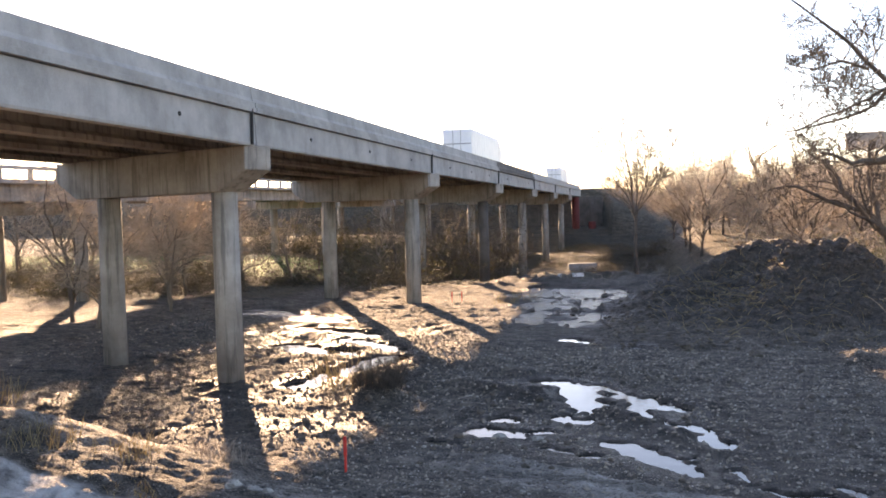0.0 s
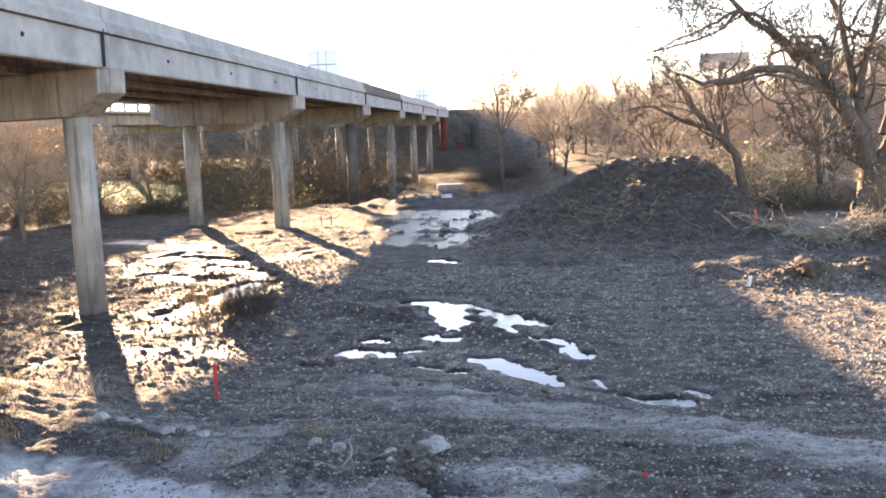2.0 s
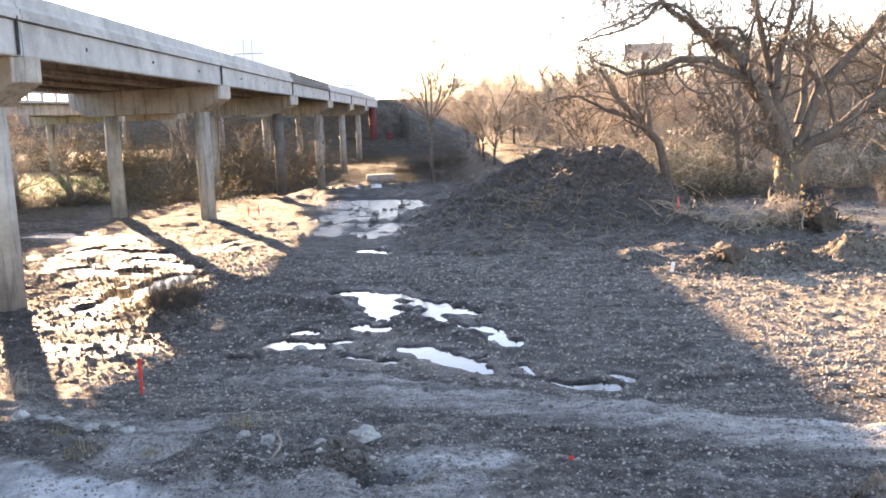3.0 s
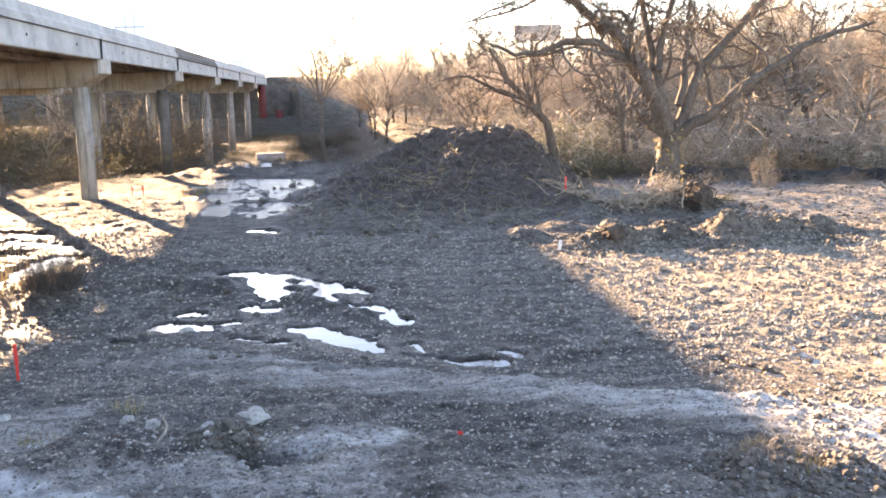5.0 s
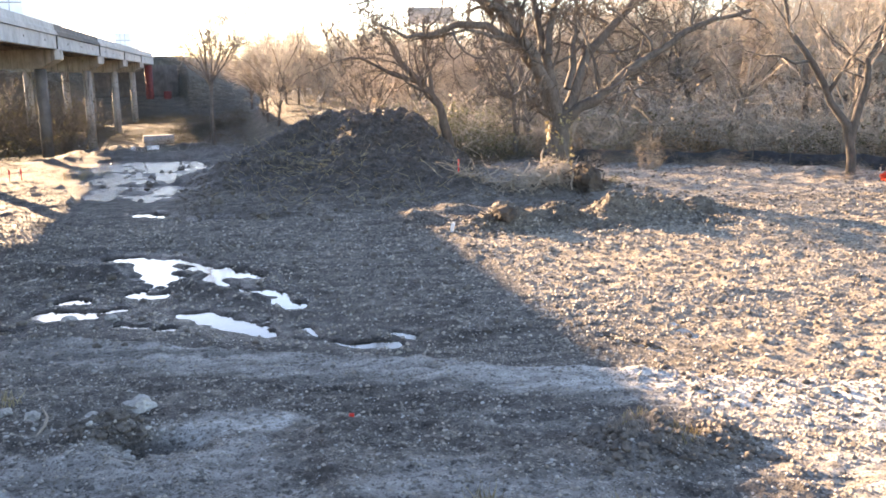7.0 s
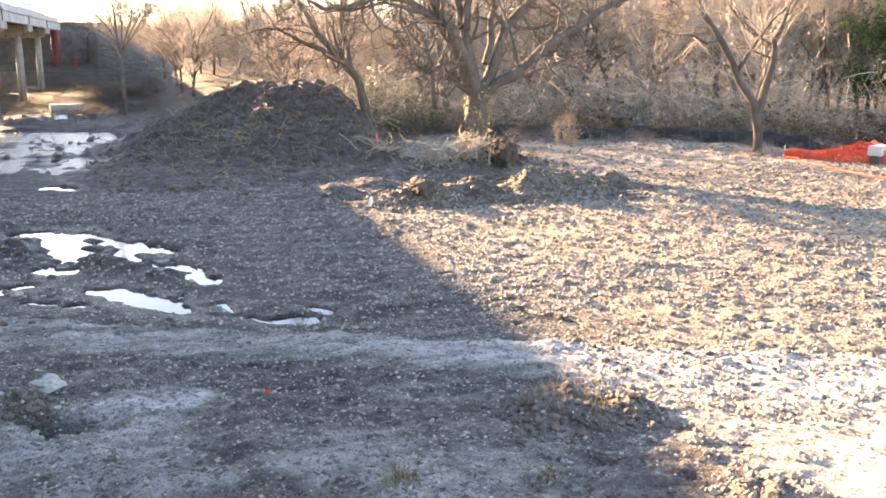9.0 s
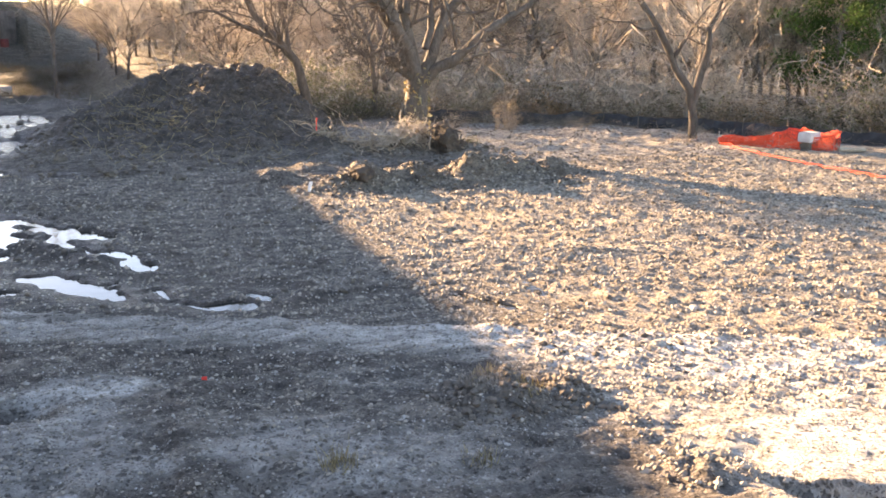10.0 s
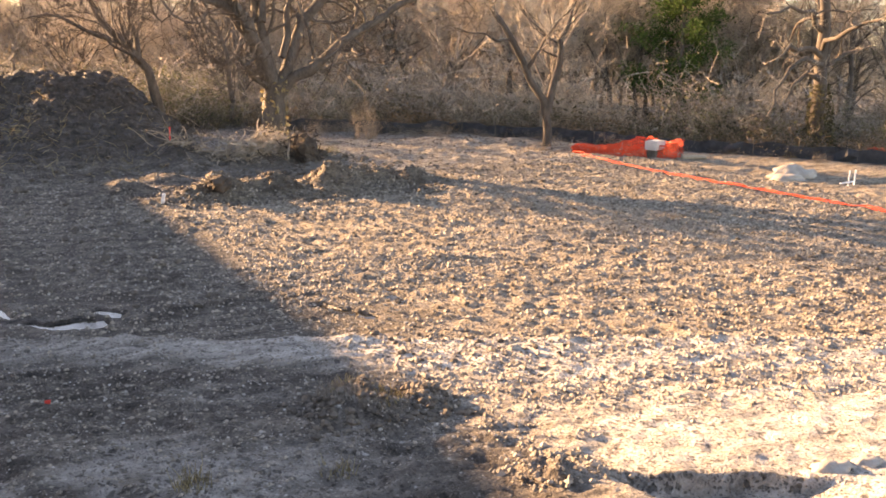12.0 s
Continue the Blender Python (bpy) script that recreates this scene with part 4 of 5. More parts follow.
def build_forked():
    x0, y0 = 27.97, 37.0
    z0 = ground_at(x0, y0)
    a = [(27.97, z0 - 0.3), (27.73, 2.25), (26.43, 4.15), (25.36, 5.71), (24.47, 7.47), (24.1, 9.6)]
    b = [(27.85, 1.6), (28.39, 4.17), (28.21, 5.25), (28.64, 6.34), (28.9, 8.6)]
    limbs = [([(x - x0, 0.1 * i, z - z0) for i, (x, z) in enumerate(a)], 0.24, 0.05), ([(x - x0, -0.15 * i, z - z0) for i, (x, z) in enumerate(b)], 0.2, 0.05)]
    return tree_thing("tree", (x0, y0, z0), "bare forked tree at the edge of the woods", limbs, [(9, 0.4, 0.6, 0.3, 5), (7, 0.5, 0.6, 0.32, 4), (6, 0.5, 0.6, 0.3, 3)], 14, M_BARK_DARK, M_TWIG_PALE)


build_forked()


def build_tall():
    x0, y0 = 40.8, 31.0
    z0 = ground_at(x0, y0)
    a = [(40.8, z0 - 0.3), (40.35, 3.43), (40.17, 6.19), (39.6, 8.55), (39.4, 11.5)]
    b = [(40.2, 5.92), (38.78, 6.95), (36.76, 7.09), (34.9, 6.68)]
    c = [(40.1, 4.82), (38.68, 5.2), (37.05, 5.31), (35.8, 4.6)]
    d = [(40.3, 4.0), (41.6, 5.0), (43.2, 5.4)]
    e = [(40.2, 4.4), (38.6, 4.7), (37.2, 4.2), (36.0, 3.2), (35.3, 2.0)]
    f = [(40.3, 3.6), (38.9, 4.0), (37.6, 3.5), (36.8, 2.6)]
    limbs = [([(x - x0, 0, z - z0) for x, z in a], 0.36, 0.17)] + [([(x - x0, -0.3 * i, z - z0) for i, (x, z) in enumerate(p)], 0.15, 0.04) for p in (b, c, d, e, f)]
    ivy, rng = Leaves(), np.random.default_rng(17)
    for k in range(1500):
        z, a = 3.4 * rng.random() ** 1.2, 6.28 * rng.random()
        r = (0.42 + 0.3 * rng.random()) * (1.25 - 0.15 * z)
        ivy.add((x0 - 0.12 * z + r * math.cos(a), y0 + r * math.sin(a), z0 + z), 0.06 + 0.05 * rng.random())
    tagged(ivy.make("ivy", M_LEAF_DULL, None, rng), "dark vine leaves wrapping the foot of a tall tree", "vine")
    return tree_thing("tree", (x0, y0, z0), "tall thick-trunked bare tree with drooping pale branches", limbs, [(7, 0.45, 0.62, 0.34, 6), (7, 0.5, 0.6, 0.36, 4), (6, 0.5, 0.6, 0.35, 3)], 16, M_BARK_DARK, M_TWIG_PALE)


build_tall()


def build_slim():
    x0, y0 = -1.02, 75.0
    z0 = ground_at(x0, y0)
    limbs = [([(0, 0, -0.3), (0, 0, 3.6 - z0), (-0.3, 0.1, 6.6 - z0), (-1.1, 0.1, 11.0 - z0)], 0.17, 0.02), ([(0, 0, 3.4 - z0), (0.8, 0.2, 6.4 - z0), (1.3, 0.3, 11.2 - z0)], 0.09, 0.015),
             ([(-0.1, 0, 4.2 - z0), (-1.6, -0.2, 6.8 - z0), (-2.9, -0.3, 10.4 - z0)], 0.07, 0.015), ([(0.2, 0, 4.4 - z0), (1.8, -0.3, 6.8 - z0), (3.0, -0.3, 10.2 - z0)], 0.065, 0.015), ([(0, 0, 4.0 - z0), (0.1, 0.3, 7.0 - z0), (0.3, 0.5, 10.8 - z0)], 0.065, 0.015)]
    return tree_thing("tree", (x0, y0, z0), "slim bare tree with upswept branches beside the creek", limbs, [(14, 0.34, 0.5, 0.22, 5), (9, 0.45, 0.5, 0.22, 3), (8, 0.5, 0.5, 0.22, 2)], 18, M_BARK, M_TWIG_DARK, least=0.012)


build_slim()


def bare_tree(height, seed, label, bark, twig, spec=None):
    rng = np.random.default_rng(seed)
    h = height
    trunk, d = crooked(rng, (0, 0, -0.4), (rng.normal() * 0.1, rng.normal() * 0.1, 1), h * 0.55, 5, 0.08)
    limbs = [(trunk, 0.016 * h, 0.009 * h)]
    for k in range(5):
        a = rng.random() * 6.28
        p = trunk[3 + k % 3]
        pts, _ = crooked(rng, p, (math.cos(a) * 0.7, math.sin(a) * 0.7, 0.9), h * (0.36 + 0.16 * rng.random()), 5, 0.16, 0.06)
        limbs.append((pts, 0.0075 * h, 0.0025 * h))
    return tree_thing("tree", (0, 0, 0), label, limbs, spec or [(7, 0.45, 0.55, 0.25, 4), (6, 0.5, 0.62, 0.3, 3), (6, 0.5, 0.62, 0.3, 2)], seed, bark, twig, "bare trees of the woods")


def hazy_tree(height, seed, label, bark, twig, leaf, count, size):
    """A bare crown of very many fine twigs with buds and a few dry leaves left on it."""
    rng = np.random.default_rng(seed)
    h = height
    trunk, d = crooked(rng, (0, 0, -0.4), (rng.normal() * 0.12, rng.normal() * 0.12, 1), h * 0.5, 5, 0.1)
    limbs = [(trunk, 0.014 * h, 0.008 * h)]
    for k in range(7):
        a = k * 0.9 + rng.random()
        pts, _ = crooked(rng, trunk[2 + k % 4], (math.cos(a) * 0.8, math.sin(a) * 0.8, 0.6 + 0.5 * rng.random()), h * (0.34 + 0.2 * rng.random()), 5, 0.2, 0.05)
        limbs.append((pts, 0.007 * h, 0.0025 * h))
    return tree_thing("tree", (0, 0, 0), label, limbs, [(9, 0.5, 0.62, 0.3, 4), (9, 0.6, 0.66, 0.35, 2), (9, 0.65, 0.66, 0.3, 1)], seed, bark, twig, "bare trees of the woods", (count, size, leaf))


def plant(kinds, spots, rng):
    first = {}
    for x, y, s in spots:
        k = int(rng.integers(0, len(kinds)))
        m = pose(x, y, ground_at(x, y), 0, 0, rng.random() * 360) @ Matrix.Diagonal((s, s, s * (0.9 + 0.2 * rng.random()), 1))
        if k not in first:
            first[k] = True
            kinds[k].matrix_basis = m
        else:
            ob = copy_thing(kinds[k], m)
            ob.matrix_basis = m


rng_w = np.random.default_rng(77)
kinds = [bare_tree(9.0, 31, "bare grey-brown tree in the woods", M_BARK, M_TWIG), bare_tree(10.0, 32, "bare grey-brown tree in the woods", M_BARK_PALE, M_TWIG_PALE),
         bare_tree(8.0, 33, "bare pale tree in the woods", M_BARK_PALE, M_TWIG_PALE), bare_tree(11.0, 34, "tall bare tree in the woods", M_BARK, M_TWIG)]


def woods_edge(x):
    """The y of the woods' front line."""
    if x < 6:
        return 84.0
    line = 49.5 - 0.2 * max(0.0, x - 10) - 0.0105 * max(0.0, x - 22) ** 2
    return min(line, max(23.0, 43.5 - 1.2 * (x - 28)))


spots = []
for k in range(14):
    x = 12 + 49 * rng_w.random()
    spots.append((x, woods_edge(x) + 2.5 + 16 * rng_w.random() ** 1.3, 0.85 + 0.5 * rng_w.random()))
for k in range(16):
    spots.append((-2 + 34 * rng_w.random(), 84 + 30 * rng_w.random(), 0.85 + 0.4 * rng_w.random()))
for k in range(26):
    spots.append((-62 + 47 * rng_w.random(), 60 + 45 * rng_w.random() ** 1.3, 0.6 + 0.35 * rng_w.random()))
spots = [s for s in spots if not (-6 < s[0] < 9 and 80 < s[1] < 125)]
spots = [s for s in spots if not (-21.5 < s[0] < -10 or -43 < s[0] < -31)]
plant(kinds, spots, rng_w)
hazy = [hazy_tree(9.0, 35, "bare tree with a hazy crown of fine tan twigs", M_BARK, M_TWIG_PALE, M_LEAF_BUFF, 600, 0.05),
        hazy_tree(9.5, 36, "bare tree with a hazy crown of fine grey-brown twigs", M_BARK, M_TWIG_PALE, M_LEAF_BROWN, 500, 0.05),
        hazy_tree(8.5, 37, "half-bare tree with small olive leaves", M_BARK, M_TWIG, M_LEAF_OLIVE, 1100, 0.05),
        hazy_tree(9.0, 38, "bare pale tree with a wide crown of fine twigs", M_BARK_PALE, M_TWIG_PALE, M_LEAF_BUFF, 500, 0.05)]


def skyline(q):
    """Height over the distance at which the woods' tops stand, by the bearing x / y."""
    return 0.053 + 0.006 * math.sin(q * 40) + 0.062 * float(step(0.26, 0.42, np.array(q)))


back = []
for k in range(24):
    y = 94 + 34 * rng_w.random()
    back.append((y * (0.025 + 0.22 * (k + rng_w.random()) / 24), y))
for k in range(12):
    y = 66 + 18 * rng_w.random()
    back.append((y * (0.15 + 0.2 * rng_w.random()), y))
for k in range(46):
    q = 0.3 + 0.85 * (k + rng_w.random()) / 46
    y = (58 + 22 * rng_w.random()) / (1 + 0.55 * max(0.0, q - 0.45))
    back.append((y * q, y))
for k in range(9):
    q = 1.0 + 0.65 * (k + rng_w.random()) / 9
    y = (62 + 24 * rng_w.random()) / math.hypot(1, q)
    back.append((y * q, y))
back += [(5.4, 131.0), (7.6, 128.0), (4.2, 108.0)]
back = [(x, y, (5.3 + skyline(x / y) * math.hypot(x, y) * (0.85 + 0.35 * rng_w.random()) - ground_at(x, y)) / 9.2) for x, y in back]
# trees between the bridges, placed to block sun from the near left ground
back += [(-27.5, 40.0, 0.95), (-24.5, 44.0, 0.9), (-26.5, 47.5, 1.0), (-23.8, 50.5, 0.9), (-28.5, 53.0, 1.0), (-25.0, 38.0, 0.85)]
plant(hazy, back, rng_w)


# ---- brush: one base clump per kind, laid out in many places ----
def clump(seed, stems, height, leaf_count, leaf_size, lean=1.5, twigs=7):
    """A tangle of crooked stems with side twigs, and small leaves on them."""
    rng = np.random.default_rng(seed)
    tb, lv = Tubes(), Leaves()
    for k in range(stems):
        a, q = rng.random() * 6.28, rng.random() ** 0.5
        base = (math.cos(a) * q * 0.9, math.sin(a) * q * 0.9, -0.1)
        b = a + rng.normal() * 0.9
        d = (math.cos(b) * lean * rng.random(), math.sin(b) * lean * rng.random(), 1.0)
        pts, _ = crooked(rng, base, d, height * (0.3 + 0.8 * rng.random()), 3, 0.34, -0.06)
        r = 0.004 + 0.011 * rng.random() ** 2
        tb.limb(pts, np.linspace(r, r * 0.4, len(pts)), 3)
        for j in range(twigs):
            i = 1 + int(rng.integers(0, len(pts) - 1))
            sub, _ = crooked(rng, pts[i], rng.normal(size=3) + np.array((0, 0, 0.35)), height * 0.34 * rng.random() + 0.12, 2, 0.35)
            tb.limb(sub, (r * 0.65, r * 0.5, r * 0.35), 2)
    tips = np.concatenate(tb.v)
    for k in rng.integers(0, len(tips), leaf_count):
        lv.add(tips[k] + rng.normal(size=3) * 0.1, leaf_size * (0.5 + rng.random()))
    V, F = lv.arrays(rng)
    return np.concatenate(tb.v), np.concatenate(tb.f), V, F


def lay_out(name, label, base, places, stem_mat, leaf_mat, rng):
    """One object of many clumps: (x, y, width scale, height scale)."""
    sv, sf, lvv, lf = [], [], [], []
    ns = nl = 0
    for x, y, w, h in places:
        a = rng.random() * 6.28
        R = np.array(((math.cos(a) * w, -math.sin(a) * w, 0), (math.sin(a) * w, math.cos(a) * w, 0), (0, 0, h)))
        off = np.array((x, y, ground_at(x, y) - 0.03))
        b = base[int(rng.integers(0, len(base)))]
        sv.append(b[0] @ R.T + off)
        sf.append(b[1] + ns)
        ns += len(b[0])
        lvv.append(b[2] @ R.T + off)
        lf.append(b[3] + nl)
        nl += len(b[2])
    t = root(name, (0, 0, 0), label, "brush", kind="stuff")
    array_object("stems", np.concatenate(sv), np.concatenate(sf), stem_mat, t)
    array_object("foliage", np.concatenate(lvv), np.concatenate(lf), leaf_mat, t)
    return t


brown = [clump(41, 40, 2.2, 1000, 0.042), clump(42, 42, 2.6, 850, 0.04), clump(43, 36, 2.0, 1150, 0.042)]
olive = [clump(44, 32, 2.0, 1350, 0.044), clump(45, 34, 2.4, 1150, 0.044)]
twiggy = [clump(46, 52, 2.8, 420, 0.045, 1.2, 10), clump(47, 50, 3.2, 500, 0.045, 1.2, 10)]
rng_b = np.random.default_rng(91)


def edge_places(n, x0, x1, deep, w, h, front=0.3):
    out = []
    for k in range(n):
        x = x0 + (x1 - x0) * (k + rng_b.random()) / n
        y = woods_edge(x) + front + deep * rng_b.random() ** 1.4
        y += 1.2 + 1.6 * math.sin(x * 1.3) + 1.0 * math.sin(x * 3.1 + 1.0)
        out.append((x, y, w * (0.6 + 0.8 * rng_b.random()), h * (0.45 + 0.9 * rng_b.random())))
    return out


lay_out("thicket", "tangled brown winter brush with dry leaves along the woods", brown, edge_places(24, 8, 26, 7.0, 1.2, 0.7, 2.0) + edge_places(26, 24, 46, 4.0, 1.2, 0.85, 0.9) + edge_places(16, 44, 62, 6.0, 1.35, 0.95), M_TWIG_DARK, M_LEAF_BROWN, rng_b)
lay_out("thicket", "olive-green brush with small leaves among the woods", olive, edge_places(18, 8, 62, 9.0, 1.5, 1.3, 2.0) + [(12.0 + 6 * rng_b.random(), 52 + 8 * rng_b.random(), 1.6, 1.5) for k in range(10)] + [(31.0 + 2.5 * rng_b.random(), 45 + 2 * rng_b.random(), 1.1, 0.9) for k in range(4)], M_TWIG, M_LEAF_OLIVE, rng_b)
lay_out("thicket", "tall leafless grey-brown brush filling the woods", twiggy, edge_places(14, 8, 24, 16.0, 1.9, 1.3, 6.0) + edge_places(22, 24, 66, 14.0, 2.2, 1.9, 5.0), M_TWIG, M_LEAF_BROWN, rng_b)
rust = [clump(48, 30, 1.9, 1450, 0.043), clump(49, 30, 2.2, 1350, 0.043)]
lay_out("thicket", "rust-brown leafy brush at the edge of the woods", rust, [(24.5 + 2.5 * rng_b.random(), 46.8 + 2 * rng_b.random(), 1.1, 0.9) for k in range(4)] + edge_places(20, 16, 58, 5.0, 1.2, 0.85, 0.6), M_TWIG, M_LEAF_RUST, rng_b)
lay_out("thicket", "buff dry leafy brush in the woods", rust, edge_places(22, 12, 40, 12.0, 1.6, 1.7, 3.0), M_TWIG_PALE, M_LEAF_BUFF, rng_b)
lay_out("thicket", "low dry weeds before the silt fence", brown, [(ax + (bx - ax) * t + rng_b.normal() * 0.3, ay + (by - ay) * t - 0.5, 0.3, 0.16 + 0.22 * rng_b.random() ** 2) for (ax, ay), (bx, by) in (((16.5, 46.6), (22.0, 45.6)), ((22.0, 45.6), (27.0, 43.6)), ((27.0, 43.6), (31.0, 37.0)), ((31.0, 37.0), (38.5, 27.0))) for t in rng_b.random(9)], M_TWIG, M_LEAF_BROWN, rng_b)
lay_out("thicket", "dry brown shrubs standing before the woods", brown, [(27.1, 36.4, 0.45, 0.26), (28.7, 36.5, 0.5, 0.3), (20.4, 42.5, 0.45, 1.1), (20.9, 42.8, 0.4, 0.8), (24.6, 41.6, 0.4, 0.35), (18.2, 43.8, 0.4, 0.5)], M_TWIG, M_LEAF_BROWN, rng_b)
lay_out("vine_mass", "dry leafy vines and weeds round the oak's foot", brown + rust, [(12.3, 35.6, 0.5, 0.4), (12.9, 35.5, 0.45, 0.55), (13.4, 35.9, 0.35, 0.6), (11.5, 35.9, 0.45, 0.3), (14.6, 35.9, 0.35, 0.4), (13.2, 35.2, 0.35, 0.4)], M_TWIG_PALE, M_LEAF_BUFF, rng_b)
far = [(-8 + 78 * rng_b.random(), 74 + 70 * rng_b.random(), 2.8, 2.4 + 0.9 * rng_b.random()) for k in range(40)]
bulk = [clump(55, 18, 2.2, 520, 0.075, 1.2, 4), clump(56, 20, 2.4, 480, 0.07, 1.2, 4)]
# added to block low sun; its dark colours paint the woods' lower shade
lay_out("thicket", "dense brush added to darken the foot of the woods, coloured as if shaded", bulk, edge_places(12, 26, 40, 6.0, 1.8, 0.9, 4.0) + edge_places(30, 34, 62, 5.0, 1.5, 0.8, 1.0), M_TWIG_DARK, M_LEAF_DULL, rng_b)
# shadow band above the fence, painted by dark stems and leaves
lay_out("thicket", "brush coloured dark as if shaded, close behind the silt fence", brown + olive, edge_places(70, 13, 62, 2.2, 1.0, 0.5, -1.2), M_TWIG_DARK, M_LEAF_DULL, rng_b)
lay_out("thicket", "pale twiggy brush in the woods", twiggy, edge_places(20, 12, 37, 7.0, 1.6, 1.5, 3.5), M_TWIG_PALE, M_LEAF_BUFF, rng_b)
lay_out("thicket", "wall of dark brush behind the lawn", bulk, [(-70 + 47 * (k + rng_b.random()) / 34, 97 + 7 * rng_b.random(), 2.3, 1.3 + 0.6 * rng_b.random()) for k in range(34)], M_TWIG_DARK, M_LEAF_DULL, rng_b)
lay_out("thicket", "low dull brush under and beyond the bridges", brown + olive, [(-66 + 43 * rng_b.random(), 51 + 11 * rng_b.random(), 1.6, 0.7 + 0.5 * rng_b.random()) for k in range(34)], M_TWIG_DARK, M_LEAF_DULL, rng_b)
far = [p for p in far if p[1] > woods_edge(p[0]) + 12 and p[0] > 0.1 * p[1]]
lay_out("thicket", "far grey-brown bare woods behind the field", twiggy, far, M_TWIG, M_LEAF_BROWN, rng_b)
def beside_bridge(n, y0, y1, w, h):
    out = []
    for k in range(n):
        x, y = -66 + 52 * rng_b.random(), y0 + (y1 - y0) * rng_b.random() ** 1.4
        y += 3.0 * math.sin(x * 0.45) + 1.5
        out.append((x, y, w * (0.7 + 0.6 * rng_b.random()), h * (0.5 + 0.9 * rng_b.random())))
    return out


low = [(x, y, w, h * (0.75 if x < -22 else 1.0)) for x, y, w, h in beside_bridge(74, 55, 72, 1.5, 1.1)]
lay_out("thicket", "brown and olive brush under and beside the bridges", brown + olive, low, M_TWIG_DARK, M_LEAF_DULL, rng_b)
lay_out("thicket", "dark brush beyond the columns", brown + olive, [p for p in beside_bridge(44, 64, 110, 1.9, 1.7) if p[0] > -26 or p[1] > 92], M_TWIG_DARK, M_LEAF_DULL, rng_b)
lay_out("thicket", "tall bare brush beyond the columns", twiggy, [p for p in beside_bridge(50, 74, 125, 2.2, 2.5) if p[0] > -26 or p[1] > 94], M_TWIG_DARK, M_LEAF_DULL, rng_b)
# added over sunlit ground; the dark colours stand in for shade
lay_out("thicket", "low brush added to darken the far creek bed as if in shade", brown + olive, [(-11 + 8 * rng_b.random(), 92 + 50 * rng_b.random(), 1.6, 0.3 + 0.4 * rng_b.random()) for k in range(26)] + [(-5 + 8 * rng_b.random(), 95 + 28 * rng_b.random(), 1.5, 0.3 + 0.35 * rng_b.random()) for k in range(26)], M_TWIG_DARK, M_LEAF_DULL, rng_b)
lay_out("thicket", "brown brush on the far road bank", brown + twiggy, [(-6 + 30 * rng_b.random(), 162 + 60 * rng_b.random(), 3.4, 2.4) for k in range(36)], M_TWIG, M_LEAF_BROWN, rng_b)


def build_cedar():
    rng = np.random.default_rng(51)
    x0, y0 = 40.6, 41.2
    t = root("cedar_tree", (x0, y0, ground_at(x0, y0)), "dense dark-green evergreen tree among bare woods", "tree")
    tb, lv = Tubes(), Leaves()
    tb.limb([(0, 0, -0.3), (0.1, 0, 4), (0, 0.1, 8), (0, 0, 11)], (0.22, 0.17, 0.1, 0.03), 8)
    for k in range(64):
        z = 1.6 + 9.6 * (k / 64)
        a = rng.random() * 6.28
        ln = (3.7 * (1 - ((z - 4.5) / 8.0) ** 2)) * (0.5 + 0.7 * rng.random())
        pts, _ = crooked(rng, (0, 0, z), (math.cos(a), math.sin(a), 0.35), max(0.6, ln), 4, 0.15)
        tb.limb(pts, np.linspace(0.04, 0.01, 5), 4)
        for p in pts[2:]:
            for j in range(110):
                lv.add(p + rng.normal(size=3) * (0.38, 0.38, 0.3), 0.09 * (0.5 + rng.random()))
    t.scale = (0.93, 0.93, 0.93)
    tb.make("trunk", M_BARK, t)
    lv.make("crown", M_LEAF_GREEN, t, rng)


build_cedar()

# ---- loose earth, stones and litter ----
def blob_arrays(rng, kinds=6, plain=False):
    out = []
    for k in range(kinds):
        b = bmesh.new()
        if plain:
            bmesh.ops.create_uvsphere(b, u_segments=4, v_segments=2, radius=1.0)
            bmesh.ops.triangulate(b, faces=b.faces[:])
        else:
            bmesh.ops.create_icosphere(b, subdivisions=1, radius=1.0)
        b.verts.index_update()
        V = np.array([v.co[:] for v in b.verts])
        F = np.array([[v.index for v in f.verts] for f in b.faces])
        b.free()
        V = V * (0.72 + 0.5 * rng.random((len(V), 1))) * (1.0, 0.8, 0.62)
        out.append((V, F))
    return out


def scatter(name, label, places, mat, rng, kind="stuff", sink=0.3, plain=False):
    blobs = blob_arrays(rng, 6, plain)
    Vs, Fs, n = [], [], 0
    P = np.array(places)
    Z = terrain(P[:, 0], P[:, 1])
    Z = Z + relief(P[:, 0], P[:, 1], Z)
    pick, turn = rng.integers(0, len(blobs), len(P)), rng.random(len(P)) * 6.28
    for k, (V, F) in enumerate(blobs):
        x, y, size = P[pick == k].T[:, :, None]
        z, a = Z[pick == k][:, None], turn[pick == k][:, None]
        c, sn = np.cos(a) * size, np.sin(a) * size
        W = np.stack([V[:, 0] * c - V[:, 1] * sn + x, V[:, 0] * sn + V[:, 1] * c + y, V[:, 2] * size + z + size * (0.6 - sink) * 0.5], 2)
        Vs.append(W.reshape(-1, 3))
        Fs.append((F[None] + n + len(V) * np.arange(len(x))[:, None, None]).reshape(-1, 3))
        n += len(V) * len(x)
    return tagged(array_object(name, np.concatenate(Vs), np.concatenate(Fs), mat), label, "stones", kind=kind)


rng_s = np.random.default_rng(123)


